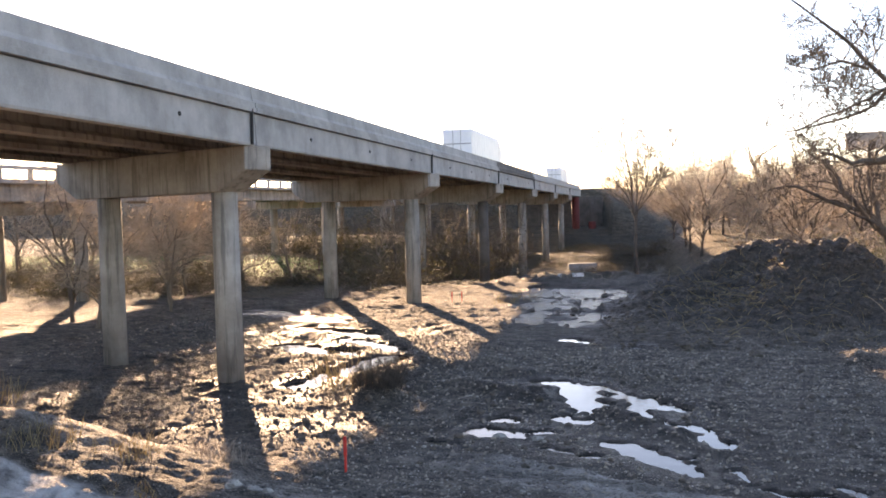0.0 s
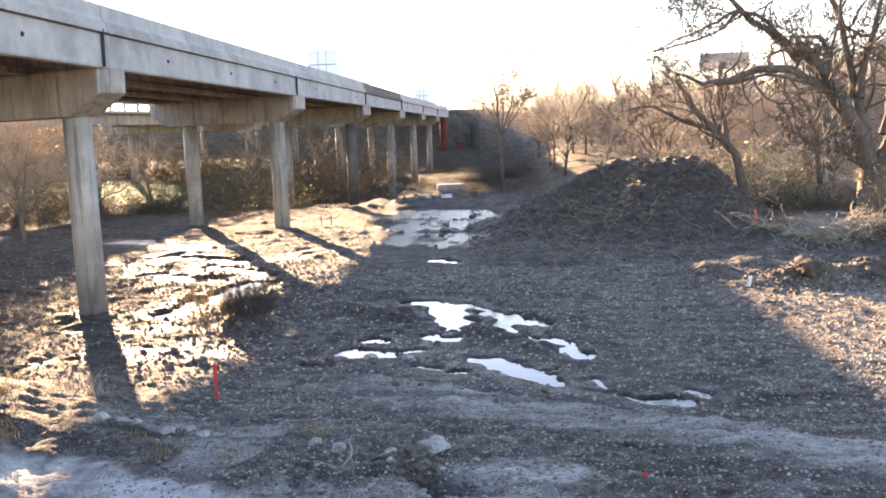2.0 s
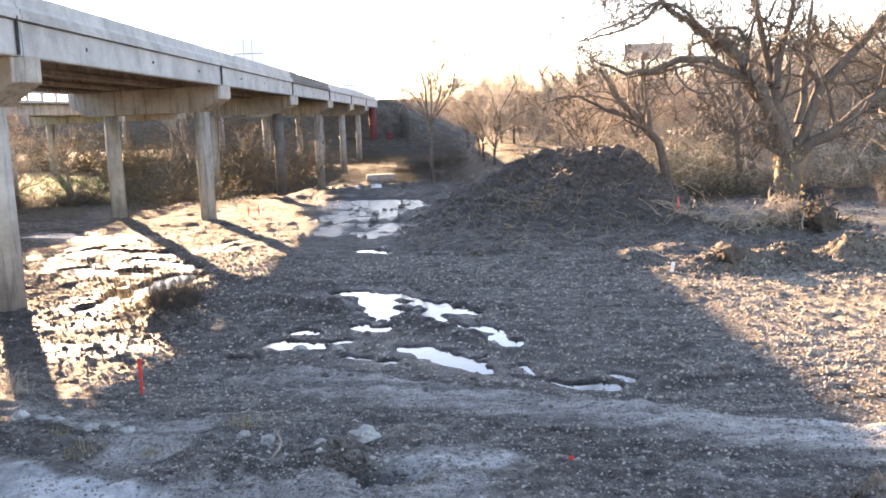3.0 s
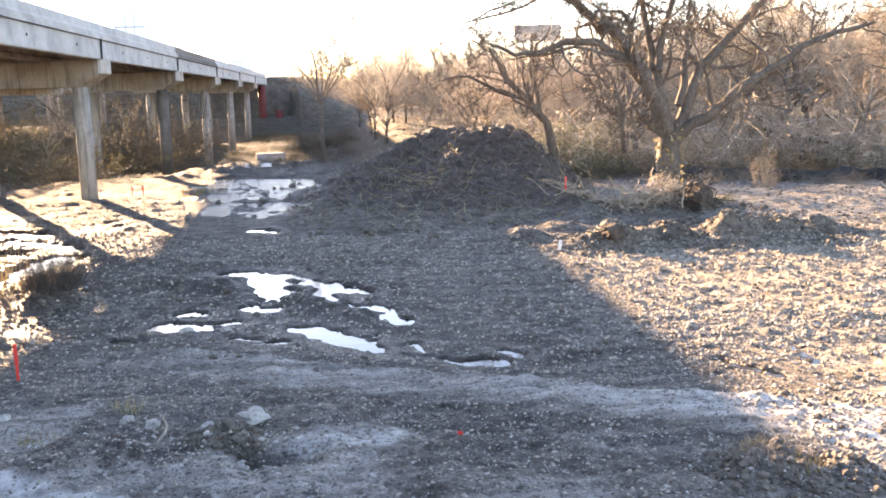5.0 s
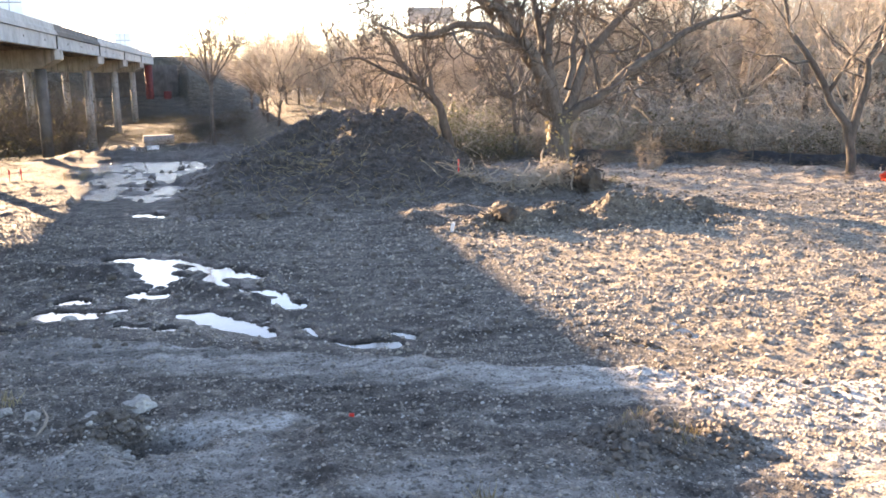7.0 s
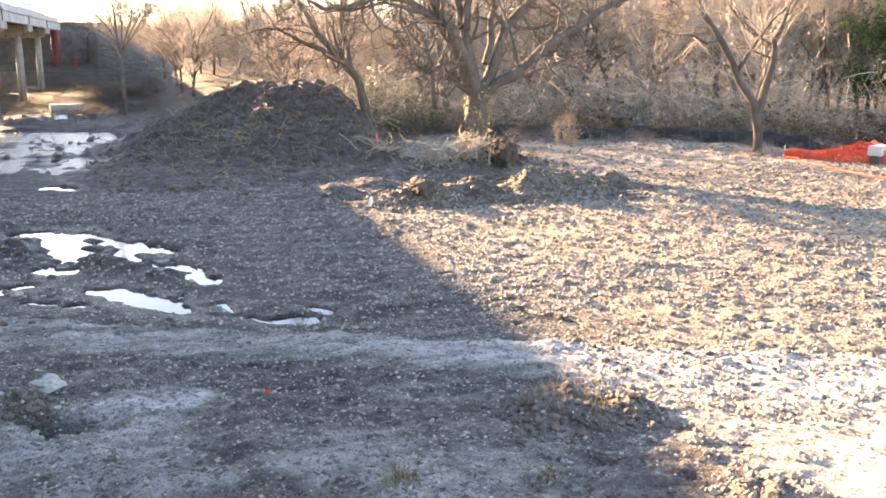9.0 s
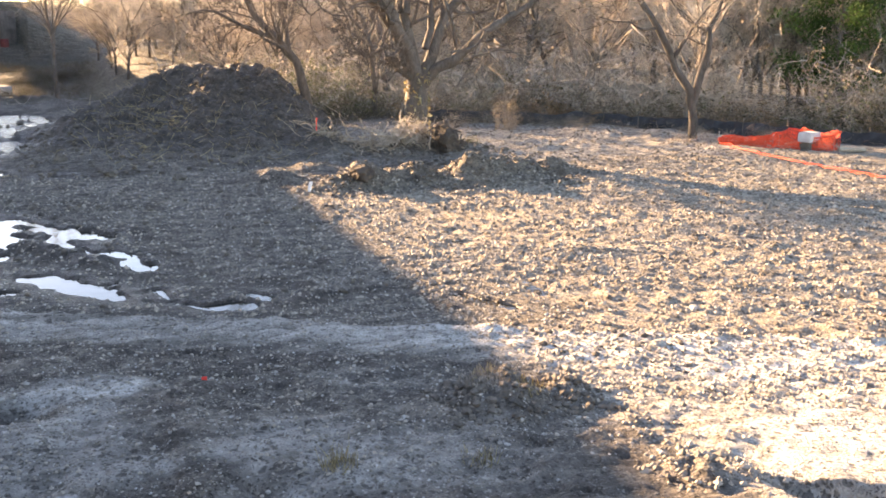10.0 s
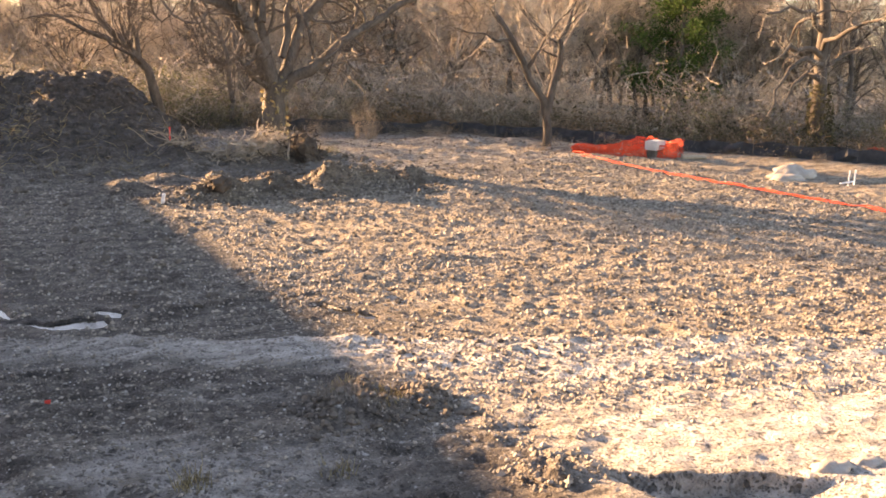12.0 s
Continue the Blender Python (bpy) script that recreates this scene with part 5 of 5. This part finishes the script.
def zone(n, x0, x1, y0, y1, s0, s1, keep=None):
    """Places in a stretch of the plan, with sizes; keep says for arrays where pieces may lie."""
    x, y = x0 + (x1 - x0) * rng_s.random(3 * n), y0 + (y1 - y0) * rng_s.random(3 * n)
    ok = keep(x, y) if keep else np.ones(3 * n, bool)
    out = np.stack([x, y, s0 + (s1 - s0) * rng_s.random(3 * n) ** 3], 1)[ok][:n]
    return [tuple(p) for p in out]


def dry_spot(x, y):
    ok = np.ones(len(x), bool)
    for ax, ay, bx, by, half in PUDDLES:
        ok &= near_line(x, y, ax, ay, bx, by) > half * 1.1 + 0.05
    return ok


def rows(x, y):
    """More clods along the furrows, and fewer on the smooth sand."""
    row = (y + 0.462 * x) * 0.908
    band = vnoise((x - 0.462 * y) / 3.2, row / 0.5 + 0.8 * vnoise(x / 2.5, y / 2.5, 9), 401) + 0.5
    sand = (y - 8.9 + 0.32 * (x - 9) < 0) & (x > 7)
    return (band * 1.6 > rng_s.random(len(x))) & (~sand | (rng_s.random(len(x)) < 0.04))


def bare_track(x, y):
    side = path_side(x, y)
    return dry_spot(x, y) & ((side < 0) | (side > 2.0) | (rng_s.random(len(x)) < 0.7))


scatter("clods", "dark clods of churned earth", zone(5000, 7, 30, 11, 33, 0.02, 0.09) + zone(1600, 7.5, 17, 27, 31, 0.025, 0.12) + zone(500, 9.5, 17, 31, 36, 0.03, 0.2) + zone(2200, -2, 11.5, 33, 46, 0.03, 0.13) + zone(1500, 12, 31, 31, 45, 0.02, 0.1)
        + zone(500, -8, 6, 17, 30, 0.03, 0.13, dry_spot) + zone(520, 4.4, 6.8, 9.6, 11.2, 0.02, 0.09) + zone(260, -2.1, -1.1, 12.1, 12.9, 0.02, 0.09) + zone(300, -24, -6, 18, 40, 0.03, 0.1), M_CLOD, rng_s)
scatter("gravel", "pale limestone gravel and chips on the mud", zone(4200, -7, 24, 8, 20, 0.01, 0.045) + zone(3600, 6, 26, 8, 15, 0.01, 0.05) + zone(1500, -12, 8, 18, 34, 0.015, 0.06, dry_spot)
        + zone(120, -3.2, -0.6, 11.4, 13.2, 0.02, 0.07), M_STONE, rng_s)


scatter("small_clods", "fine dry clods covering the ploughed-up field", zone(19000, 6.6, 24, 7.5, 20, 0.018, 0.075, rows) + zone(19000, 7, 30, 18, 31, 0.02, 0.085, rows) + zone(260, 5.9, 7.2, 7.0, 8.0, 0.02, 0.08) + zone(3500, 12, 31, 31, 45, 0.014, 0.06) + zone(3000, -24, -6, 30, 46, 0.02, 0.08, dry_spot) + zone(9000, -7, 8.5, 16, 33, 0.016, 0.075, bare_track) + zone(9500, -6, 7.5, 8.5, 16.5, 0.01, 0.048, bare_track) + zone(1200, 6, 22, 9, 14, 0.012, 0.055, rows), M_CLOD_DRY, rng_s, plain=True)


scatter("mud_clods", "wet clods of brown mud under the bridge and in the creek", zone(13000, -22, -5.5, 17.5, 36, 0.018, 0.075, dry_spot) + zone(130, -6.6, -1.0, 38.5, 56.5, 0.04, 0.26), M_MUD, rng_s, plain=True)
scatter("limestone_chips", "small pale limestone chips strewn over the near bank", zone(3800, -4.5, 9, 8.3, 16.8, 0.008, 0.03) + zone(2500, -6, 8, 16.8, 30, 0.01, 0.035, dry_spot), M_CHIP, rng_s, plain=True)


def rock(name, at, size, label, mat=None, seed=0):
    rng = np.random.default_rng(seed)
    b = bmesh.new()
    bmesh.ops.create_icosphere(b, subdivisions=3, radius=1.0)
    for v in b.verts:
        n = v.co.normalized()
        k = 1 + 0.4 * noise.noise(n * 1.3 + Vector((seed, 0, 0))) + 0.25 * noise.noise(n * 3.1 + Vector((0, seed, 0))) + 0.12 * noise.noise(n * 7.0)
        v.co = Vector((n.x * size[0], n.y * size[1], n.z * size[2])) * k
    ob = part(name, b, mat or M_STONE, None, smooth=False)
    ob.location = (at[0], at[1], ground_at(at[0], at[1]) + size[2] * 0.35)
    ob.rotation_euler = (0, 0, rng.random() * 6)
    return tagged(ob, label, "rock", "loose rocks")


ROCKS = [(-1.29, 13.67, 0.2, 0.15), (-1.93, 13.46, 0.11, 0.08), (-2.71, 13.35, 0.11, 0.09), (-3.08, 13.42, 0.09, 0.07), (-6.5, 14.3, 0.12, 0.07), (-6.2, 14.2, 0.09, 0.06), (-5.6, 14.0, 0.12, 0.06), (-5.3, 14.15, 0.09, 0.06),
         (-5.0, 13.9, 0.1, 0.06), (-6.9, 14.4, 0.13, 0.08), (-0.4, 35.8, 0.22, 0.18), (8.0, 27.0, 0.09, 0.09), (-3.4, 20.6, 0.16, 0.13), (-2.5, 20.3, 0.11, 0.07),
         (11.2, 14.0, 0.09, 0.07), (9.0, 12.0, 0.09, 0.07), (7.6, 13.6, 0.07, 0.06), (1.2, 33.0, 0.22, 0.14), (3.3, 31.6, 0.23, 0.14)]
for i, (x, y, r, h) in enumerate(ROCKS):
    rock("rock", (x, y), (r * 1.15, r, h), "pale limestone rock lying on the mud" if y < 24 else "mud-brown rock lying on the creek bed", None if y < 24 else M_CLOD, i + 3)


# ---- small plants on the flat ----
def tuft(name, at, n, height, mat, label, seed, width=0.3):
    rng = np.random.default_rng(seed)
    z = ground_at(*at)
    tb = Tubes()
    for k in range(n):
        a, q = rng.random() * 6.28, rng.random() ** 0.5 * width
        pts, _ = crooked(rng, (math.cos(a) * q, math.sin(a) * q, -0.05), (rng.normal() * 0.3, rng.normal() * 0.3, 1), height * (0.4 + 0.8 * rng.random()), 3, 0.14)
        tb.limb(pts, (0.008, 0.006, 0.004, 0.002), 3)
    ob = tb.make(name, mat, None)
    ob.location = (at[0], at[1], z)
    return tagged(ob, label, "grass", "weed tufts")


for i, (x, y, n, h, w) in enumerate([(-7.2, 24.0, 520, 0.95, 0.75), (-8.6, 25.2, 60, 1.3, 0.8), (-9.4, 26.4, 50, 1.2, 0.8), (-7.9, 23.2, 60, 0.5, 0.6), (-4.2, 12.9, 60, 0.22, 0.25), (-5.3, 13.0, 60, 0.25, 0.3), (-6.0, 13.8, 50, 0.18, 0.2), (-3.2, 13.9, 50, 0.2, 0.25),
                                     (-7.9, 15.9, 90, 0.4, 0.5), (-8.6, 16.6, 80, 0.4, 0.5), (-6.6, 49.5, 60, 0.8, 0.8), (-7.4, 47.6, 50, 0.7, 0.7), (2.7, 8.9, 60, 0.3, 0.2), (4.3, 8.7, 40, 0.22, 0.2), (-9.0, 14.6, 90, 0.4, 0.6), (-10.4, 14.2, 110, 0.45, 0.7), (-12.0, 14.6, 110, 0.5, 0.8), (-8.0, 13.2, 60, 0.25, 0.4)]):
    tuft("grass_tuft", (x, y), n, h, M_BARK_DARK if i in (0, 3) else M_TWIG if i in (8, 9) else M_GRASS_DRY, "dark dry weeds on an earth hump" if i in (0, 3) else "dry thin weed stalks standing in the mud", 300 + i, w)

for i, (x, y) in enumerate([(5.1, 10.5), (5.6, 10.3), (6.0, 10.5), (5.4, 10.8)]):
    tuft("grass_tuft", (x, y), 130, 0.13, M_GRASS_DRY if i % 2 else M_TWIG, "low matted dead grass on a clod heap", 350 + i, 0.32)


# ---- roots and torn brush at the oak's foot ----
def tangle(name, centre, n, length, size, mat, label, seed):
    rng = np.random.default_rng(seed)
    cx, cy = centre
    t = root(name, (0, 0, 0), label, "branches")
    for k in range(n):
        tb = Tubes()
        x, y = cx + rng.normal() * size[0], cy + rng.normal() * size[1]
        a = rng.random() * 6.28
        pts, _ = crooked(rng, (x, y, ground_at(x, y) + 0.02 + size[2] * rng.random() ** 2), (math.cos(a), math.sin(a), 0.35 * rng.normal() + 0.2), length * (0.4 + rng.random()), 5, 0.35, -0.05)
        r = 0.01 + 0.035 * rng.random() ** 2
        tb.limb(pts, np.linspace(r, r * 0.4, len(pts)), 5)
        tb.make("branch", mat, t)
    return t


tangle("root_tangle", (11.9, 35.6), 110, 1.0, (1.1, 0.5, 0.6), M_WOOD, "pale torn roots and branches heaped by the oak", 61)
tangle("dead_branches", (10.3, 36.0), 40, 1.4, (0.8, 0.5, 0.3), M_WOOD, "bleached dead branches lying on the mud", 62)
tuft("grass_tuft", (13.2, 36.2), 120, 0.8, M_GRASS_DRY, "dry grass round the oak's foot", 401, 0.6)
tuft("grass_tuft", (15.6, 36.6), 110, 0.5, M_LEAF_OLIVE, "greenish grass behind the root ball", 402, 0.9)
rock("root_ball", (14.05, 34.6), (0.8, 0.55, 0.8), "dark upturned root ball with clinging earth", M_ROOTS, 71)
tangle("root_stubs", (14.0, 34.4), 110, 0.8, (0.5, 0.3, 1.1), M_ROOTS, "dark broken roots sticking from the root ball", 66)
tangle("brush_heap", (12.8, 35.4), 220, 0.9, (0.75, 0.4, 0.7), M_TWIG_PALE, "heap of dry broken brush at the oak's foot", 67)
rock("earth_lump", (8.8, 28.5), (0.42, 0.36, 0.3), "large dark lump of dug earth", M_ROOTS, 72)


def build_ivy():
    rng = np.random.default_rng(81)
    lv = Leaves()
    for k in range(170):
        z = 0.3 + 2.9 * rng.random() ** 1.3
        a = -3.1 + 3.1 * rng.random()
        lv.add((13.74 + math.cos(a) * 0.56, 37.0 + math.sin(a) * 0.56, z + ground_at(13.7, 37.0) * 0.4), 0.07 + 0.06 * rng.random())
    tagged(lv.make("ivy", M_GRASS_DRY, None, rng), "pale dry vine leaves climbing the oak trunk", "vine")


build_ivy()


def build_litter():
    """Dead twigs and grass strewn over the mound."""
    rng = np.random.default_rng(85)
    tb = Tubes()
    for k in range(1000):
        a, q = rng.random() * 6.28, rng.random() ** 0.5
        x, y = 5.6 + 5.8 * q * math.cos(a), 41.5 + 8.2 * q * math.sin(a)
        if k < 500:
            x, y = 3.2 + rng.normal() * 1.3, 40.0 + rng.normal() * 2.4
        b = rng.random() * 6.28
        n = 0.25 + 0.7 * rng.random() ** 2
        z = float(ground_at(x, y))
        pts, _ = crooked(rng, (x, y, z), (math.cos(b), math.sin(b), 0.25 + 0.5 * rng.random()), n, 3, 0.3, -0.1)
        tb.limb(pts, np.linspace(0.012, 0.004, 4), 3)
    tagged(tb.make("twig_litter", M_GRASS_DRY, None), "dead grass and twigs strewn over the earth mound", "litter", kind="stuff")


build_litter()


# ---- silt fence, orange netting and what lies on the field ----
def build_silt_fence():
    pts = [(16.5, 46.6), (22.0, 45.6), (27.0, 43.6), (31.0, 37.0), (34.5, 32.4), (38.5, 27.0), (43.0, 22.5)]
    f = root("silt_fence", (pts[0][0], pts[0][1], 0), "low black fabric silt fence along the woods", "fence")
    verts, faces, posts = [], [], []
    rng = np.random.default_rng(83)
    for (ax, ay), (bx, by) in zip(pts, pts[1:]):
        n = max(2, int(math.hypot(bx - ax, by - ay) / 0.5))
        for k in range(n):
            x, y = ax + (bx - ax) * k / n, ay + (by - ay) * k / n
            g = ground_at(x, y)
            h = 0.74 - 0.2 * rng.random()
            o = 0.06 * rng.normal()
            for z, s in ((g - 0.05, 0.0), (g + h * 0.5, o), (g + h, o * 0.5)):
                verts.append((x + s - pts[0][0], y + s - pts[0][1], z))
            if k % 4 == 0:
                posts.append((x, y, g))
    for i in range(len(verts) // 3 - 1):
        for j in (0, 1):
            faces.append((3 * i + j, 3 * i + 3 + j, 3 * i + 4 + j, 3 * i + 1 + j))
    cloth = mesh_object("fabric", verts, faces, M_SILT, f)
    mod = cloth.modifiers.new("thickness", "SOLIDIFY")
    mod.thickness = 0.012
    for x, y, g in posts:
        part("stake", box_bm((0.04, 0.04, 1.1), (x - pts[0][0], y - pts[0][1] + 0.05, g + 0.35)), M_BARK, f)


build_silt_fence()


def net_bm(points, height, sag, seed, droop=0.5):
    """Open mesh netting: strands along and across."""
    rng = np.random.default_rng(seed)
    tb = Tubes()
    rows = 10
    n = len(points)
    lines = []
    for j in range(rows):
        lines.append([(x + rng.normal() * 0.02, y + rng.normal() * 0.02, g + 0.03 + height * h * j / (rows - 1) + sag * rng.normal() * 0.02) for x, y, g, h in points])
    for ln in lines:
        tb.limb(ln, [0.019] * n, 4)
    for i in range(n):
        tb.limb([ln[i] for ln in lines], [0.014] * rows, 4)
    return tb


def along(a, b, n, h0, h1):
    out = []
    for k in range(n):
        t = k / (n - 1)
        x, y = a[0] + (b[0] - a[0]) * t, a[1] + (b[1] - a[1]) * t + 0.12 * math.sin(5 * t)
        out.append((x, y, ground_at(x, y), h0 + (h1 - h0) * t + 0.12 * math.sin(9 * t)))
    return out


net = root("orange_netting", (0, 0, 0), "slumped orange plastic safety netting round a white box", "fence")
net_bm(along((27.9, 34.9), (29.3, 32.9), 22, 0.3, 0.55), 0.9, 1.0, 1).make("mesh_panel", M_ORANGE, net)
net_bm(along((27.9, 34.9), (31.4, 33.6), 34, 0.3, 0.75), 0.9, 1.0, 2).make("mesh_panel", M_ORANGE, net)
net_bm(along((29.3, 32.9), (31.3, 31.4), 26, 0.35, 0.7), 0.9, 1.0, 3).make("mesh_panel", M_ORANGE, net)
net_bm(along((31.4, 33.6), (31.6, 31.4), 20, 0.75, 0.8), 0.9, 1.0, 4).make("mesh_panel", M_ORANGE, net)
net_bm(along((40.4, 27.9), (43.5, 26.0), 24, 0.5, 0.4), 0.9, 1.0, 6).make("mesh_panel", M_ORANGE, root("orange_netting", (0, 0, 0), "low piece of orange netting by the far ditch", "fence"))
for x, y in ((27.9, 34.9), (31.4, 33.6), (31.4, 31.4), (29.3, 32.9)):
    part("post", cyl_bm(0.025, 0.025, (x, y, ground_at(x, y) - 0.1), (x, y, ground_at(x, y) + 0.6), 8), M_STEEL, net)
tail = root("fallen_netting", (0, 0, 0), "twisted strip of orange netting lying along the ground", "fence")
tp = [(27.9, 34.7), (27.2, 32.0), (27.0, 28.5), (27.1, 25.3), (27.5, 21.5), (27.9, 18.0), (28.3, 15.0)]
for j in range(3):
    rng = np.random.default_rng(500 + j)
    pts = []
    for (ax, ay), (bx, by) in zip(tp, tp[1:]):
        for k in range(8):
            t = k / 8
            x, y = ax + (bx - ax) * t + 0.11 * (j - 1) + rng.normal() * 0.05, ay + (by - ay) * t
            pts.append((x, y, ground_at(x, y) + 0.06 + 0.06 * rng.random()))
    tb = Tubes()
    tb.limb(pts, [0.015] * len(pts), 5)
    tb.make("strand", M_ORANGE, tail)
bx = part("white_box", box_bm((0.95, 0.6, 0.42), (0, 0, 0.21), 0.03, 20), M_BOX, None)
bx.location = (30.7, 32.2, ground_at(30.7, 32.2) + 0.35)
tagged(bx, "white rectangular box inside the orange netting", "box")
bl = part("concrete_block", box_bm((0.8, 0.5, 0.4), (0, 0, 0.2), 0.02, 20), M_CLOD, None)
bl.location = (30.7, 32.2, ground_at(30.7, 32.2) - 0.05)
tagged(bl, "earth-brown block under the white box", "block")
lg = part("log", cyl_bm(0.13, 0.11, (0, 0, 0.1), (1.0, -0.5, 0.12), 12), M_WOOD, None, smooth=False)
lg.location = (31.3, 31.0, ground_at(31.3, 31.0))
tagged(lg, "short pale log lying on the ground", "log")


def heap(name, at, r, h, mat, label, seed):
    b = bmesh.new()
    bmesh.ops.create_uvsphere(b, u_segments=28, v_segments=14, radius=1.0)
    for v in b.verts:
        n = v.co.copy()
        k = 1 + 0.4 * noise.noise(n * 1.8 + Vector((seed, 0, 0))) + 0.16 * noise.noise(n * 5) + 0.05 * noise.noise(n * 13)
        v.co = Vector((n.x * r[0] * k, n.y * r[1] * k, max(-0.2, n.z) * h * k * (1 - 0.35 * (n.x ** 2 + n.y ** 2))))
    ob = part(name, b, mat, None, smooth=True)
    ob.location = (at[0], at[1], ground_at(*at))
    return tagged(ob, label, "heap")


heap("sand_mound", (31.7, 25.0), (1.2, 0.7), 0.45, M_SAND, "pale heap of sand on the bare field", 4)
heap("sand_mound", (30.9, 24.6), (0.8, 0.55), 0.26, M_SAND, "low pale heap of sand beside a larger one", 14)
heap("sandbag", (9.5, 6.1), (0.32, 0.16), 0.08, M_SAND, "crumpled pale sandbag lying on the sand", 9)
heap("sandbag", (10.05, 6.05), (0.28, 0.15), 0.07, M_SAND, "crumpled pale sandbag lying on the sand", 12)
pv = root("pipe_frame", (32.2, 22.8, ground_at(32.2, 22.8)), "small white plastic pipe frame standing in the ground", "frame")
for x in (0.0, 0.35):
    part("upright", cyl_bm(0.03, 0.03, (x, 0, -0.2), (x, 0, 0.62), 10), M_WHITE, pv)
part("crossbar", cyl_bm(0.03, 0.03, (-0.5, 0, 0.12), (0.35, 0, 0.16), 10), M_WHITE, pv)


def survey_stake(at, height, label):
    s = root("survey_stake", (at[0], at[1], ground_at(*at)), label, "stake", "survey stakes")
    part("shaft", box_bm((0.045, 0.02, height), (0, 0, height / 2 - 0.05), 0.003), M_WOOD if height > 0.8 else M_STAKE, s)
    part("ribbon", box_bm((0.06, 0.035, height * 0.5), (0, 0, height * 0.7), 0.006), M_STAKE, s)


survey_stake((-5.6, 16.4), 0.72, "thin fluorescent-red survey stake in the mud")
survey_stake((9.35, 36.9), 0.7, "wooden survey stake with a red top by the mound")
survey_stake((-10.4, 48.4), 0.6, "short red survey stake on the mud flat")
survey_stake((-9.9, 48.6), 0.6, "short red survey stake on the mud flat")
fl = part("marker_flag", box_bm((0.075, 0.02, 0.07), (0, 0, 0.07), 0.004), M_STAKE, None)
fl.location = (1.68, 12.3, ground_at(1.68, 12.3))
tagged(fl, "small red marker flag on the gravel", "flag")


def slab_block(name, at, size, turn, mat, label, category, tilt=0.0):
    ob = part(name, box_bm(size, (0, 0, size[2] / 2), 0.03), mat, None)
    ob.location = (at[0], at[1], ground_at(at[0], at[1]) - 0.03)
    ob.rotation_euler = (radians(tilt), 0, radians(turn))
    return tagged(ob, label, category)


st = Tubes()
st.limb([(0, 0, 0.02), (0.08, 0.2, 0.1), (0.07, 0.45, 0.12), (-0.05, 0.7, 0.2)], (0.025, 0.024, 0.02, 0.012), 7)
stick = st.make("stick", M_WOOD, None)
stick.location = (-2.5, 12.5, ground_at(-2.5, 12.5))
tagged(stick, "bent dead stick lying on the near bank", "stick")
slab_block("concrete_block", (-7.0, 99.0), (3.0, 1.0, 0.9), 8, M_CONC, "pale concrete block on the far creek bank", "block")
slab_block("white_scrap", (6.95, 28.2), (0.13, 0.09, 0.36), 30, M_WHITE, "upright white plastic scrap on the mud", "scrap", 14)
slab_block("white_scrap", (-6.3, 66.0), (0.3, 0.2, 0.55), 20, M_WHITE, "white plastic scrap among dark debris", "scrap", 10)
slab_block("white_scrap", (-5.2, 69.0), (0.85, 0.3, 0.3), 35, M_WHITE, "white plastic scrap among dark debris", "scrap", -8)
tangle("debris_heap", (-5.8, 65.0), 60, 1.3, (1.5, 0.8, 0.4), M_TWIG, "dark heap of washed-up branches by the pool", 63)


def build_billboard():
    b = root("billboard", (28.6, 130.0, ground_at(28.6, 130.0)), "distant grey-brown billboard on steel posts", "billboard")
    g = b.location.z
    part("panel", box_bm((6.6, 0.3, 2.3), (0, 0, 12.1 - g), 0.03), M_BOARD, b)
    for x in (-2.0, 2.0):
        part("post", cyl_bm(0.18, 0.18, (x, 0.3, -0.3), (x, 0.3, 11.2 - g), 12), M_STEEL, b)


build_billboard()
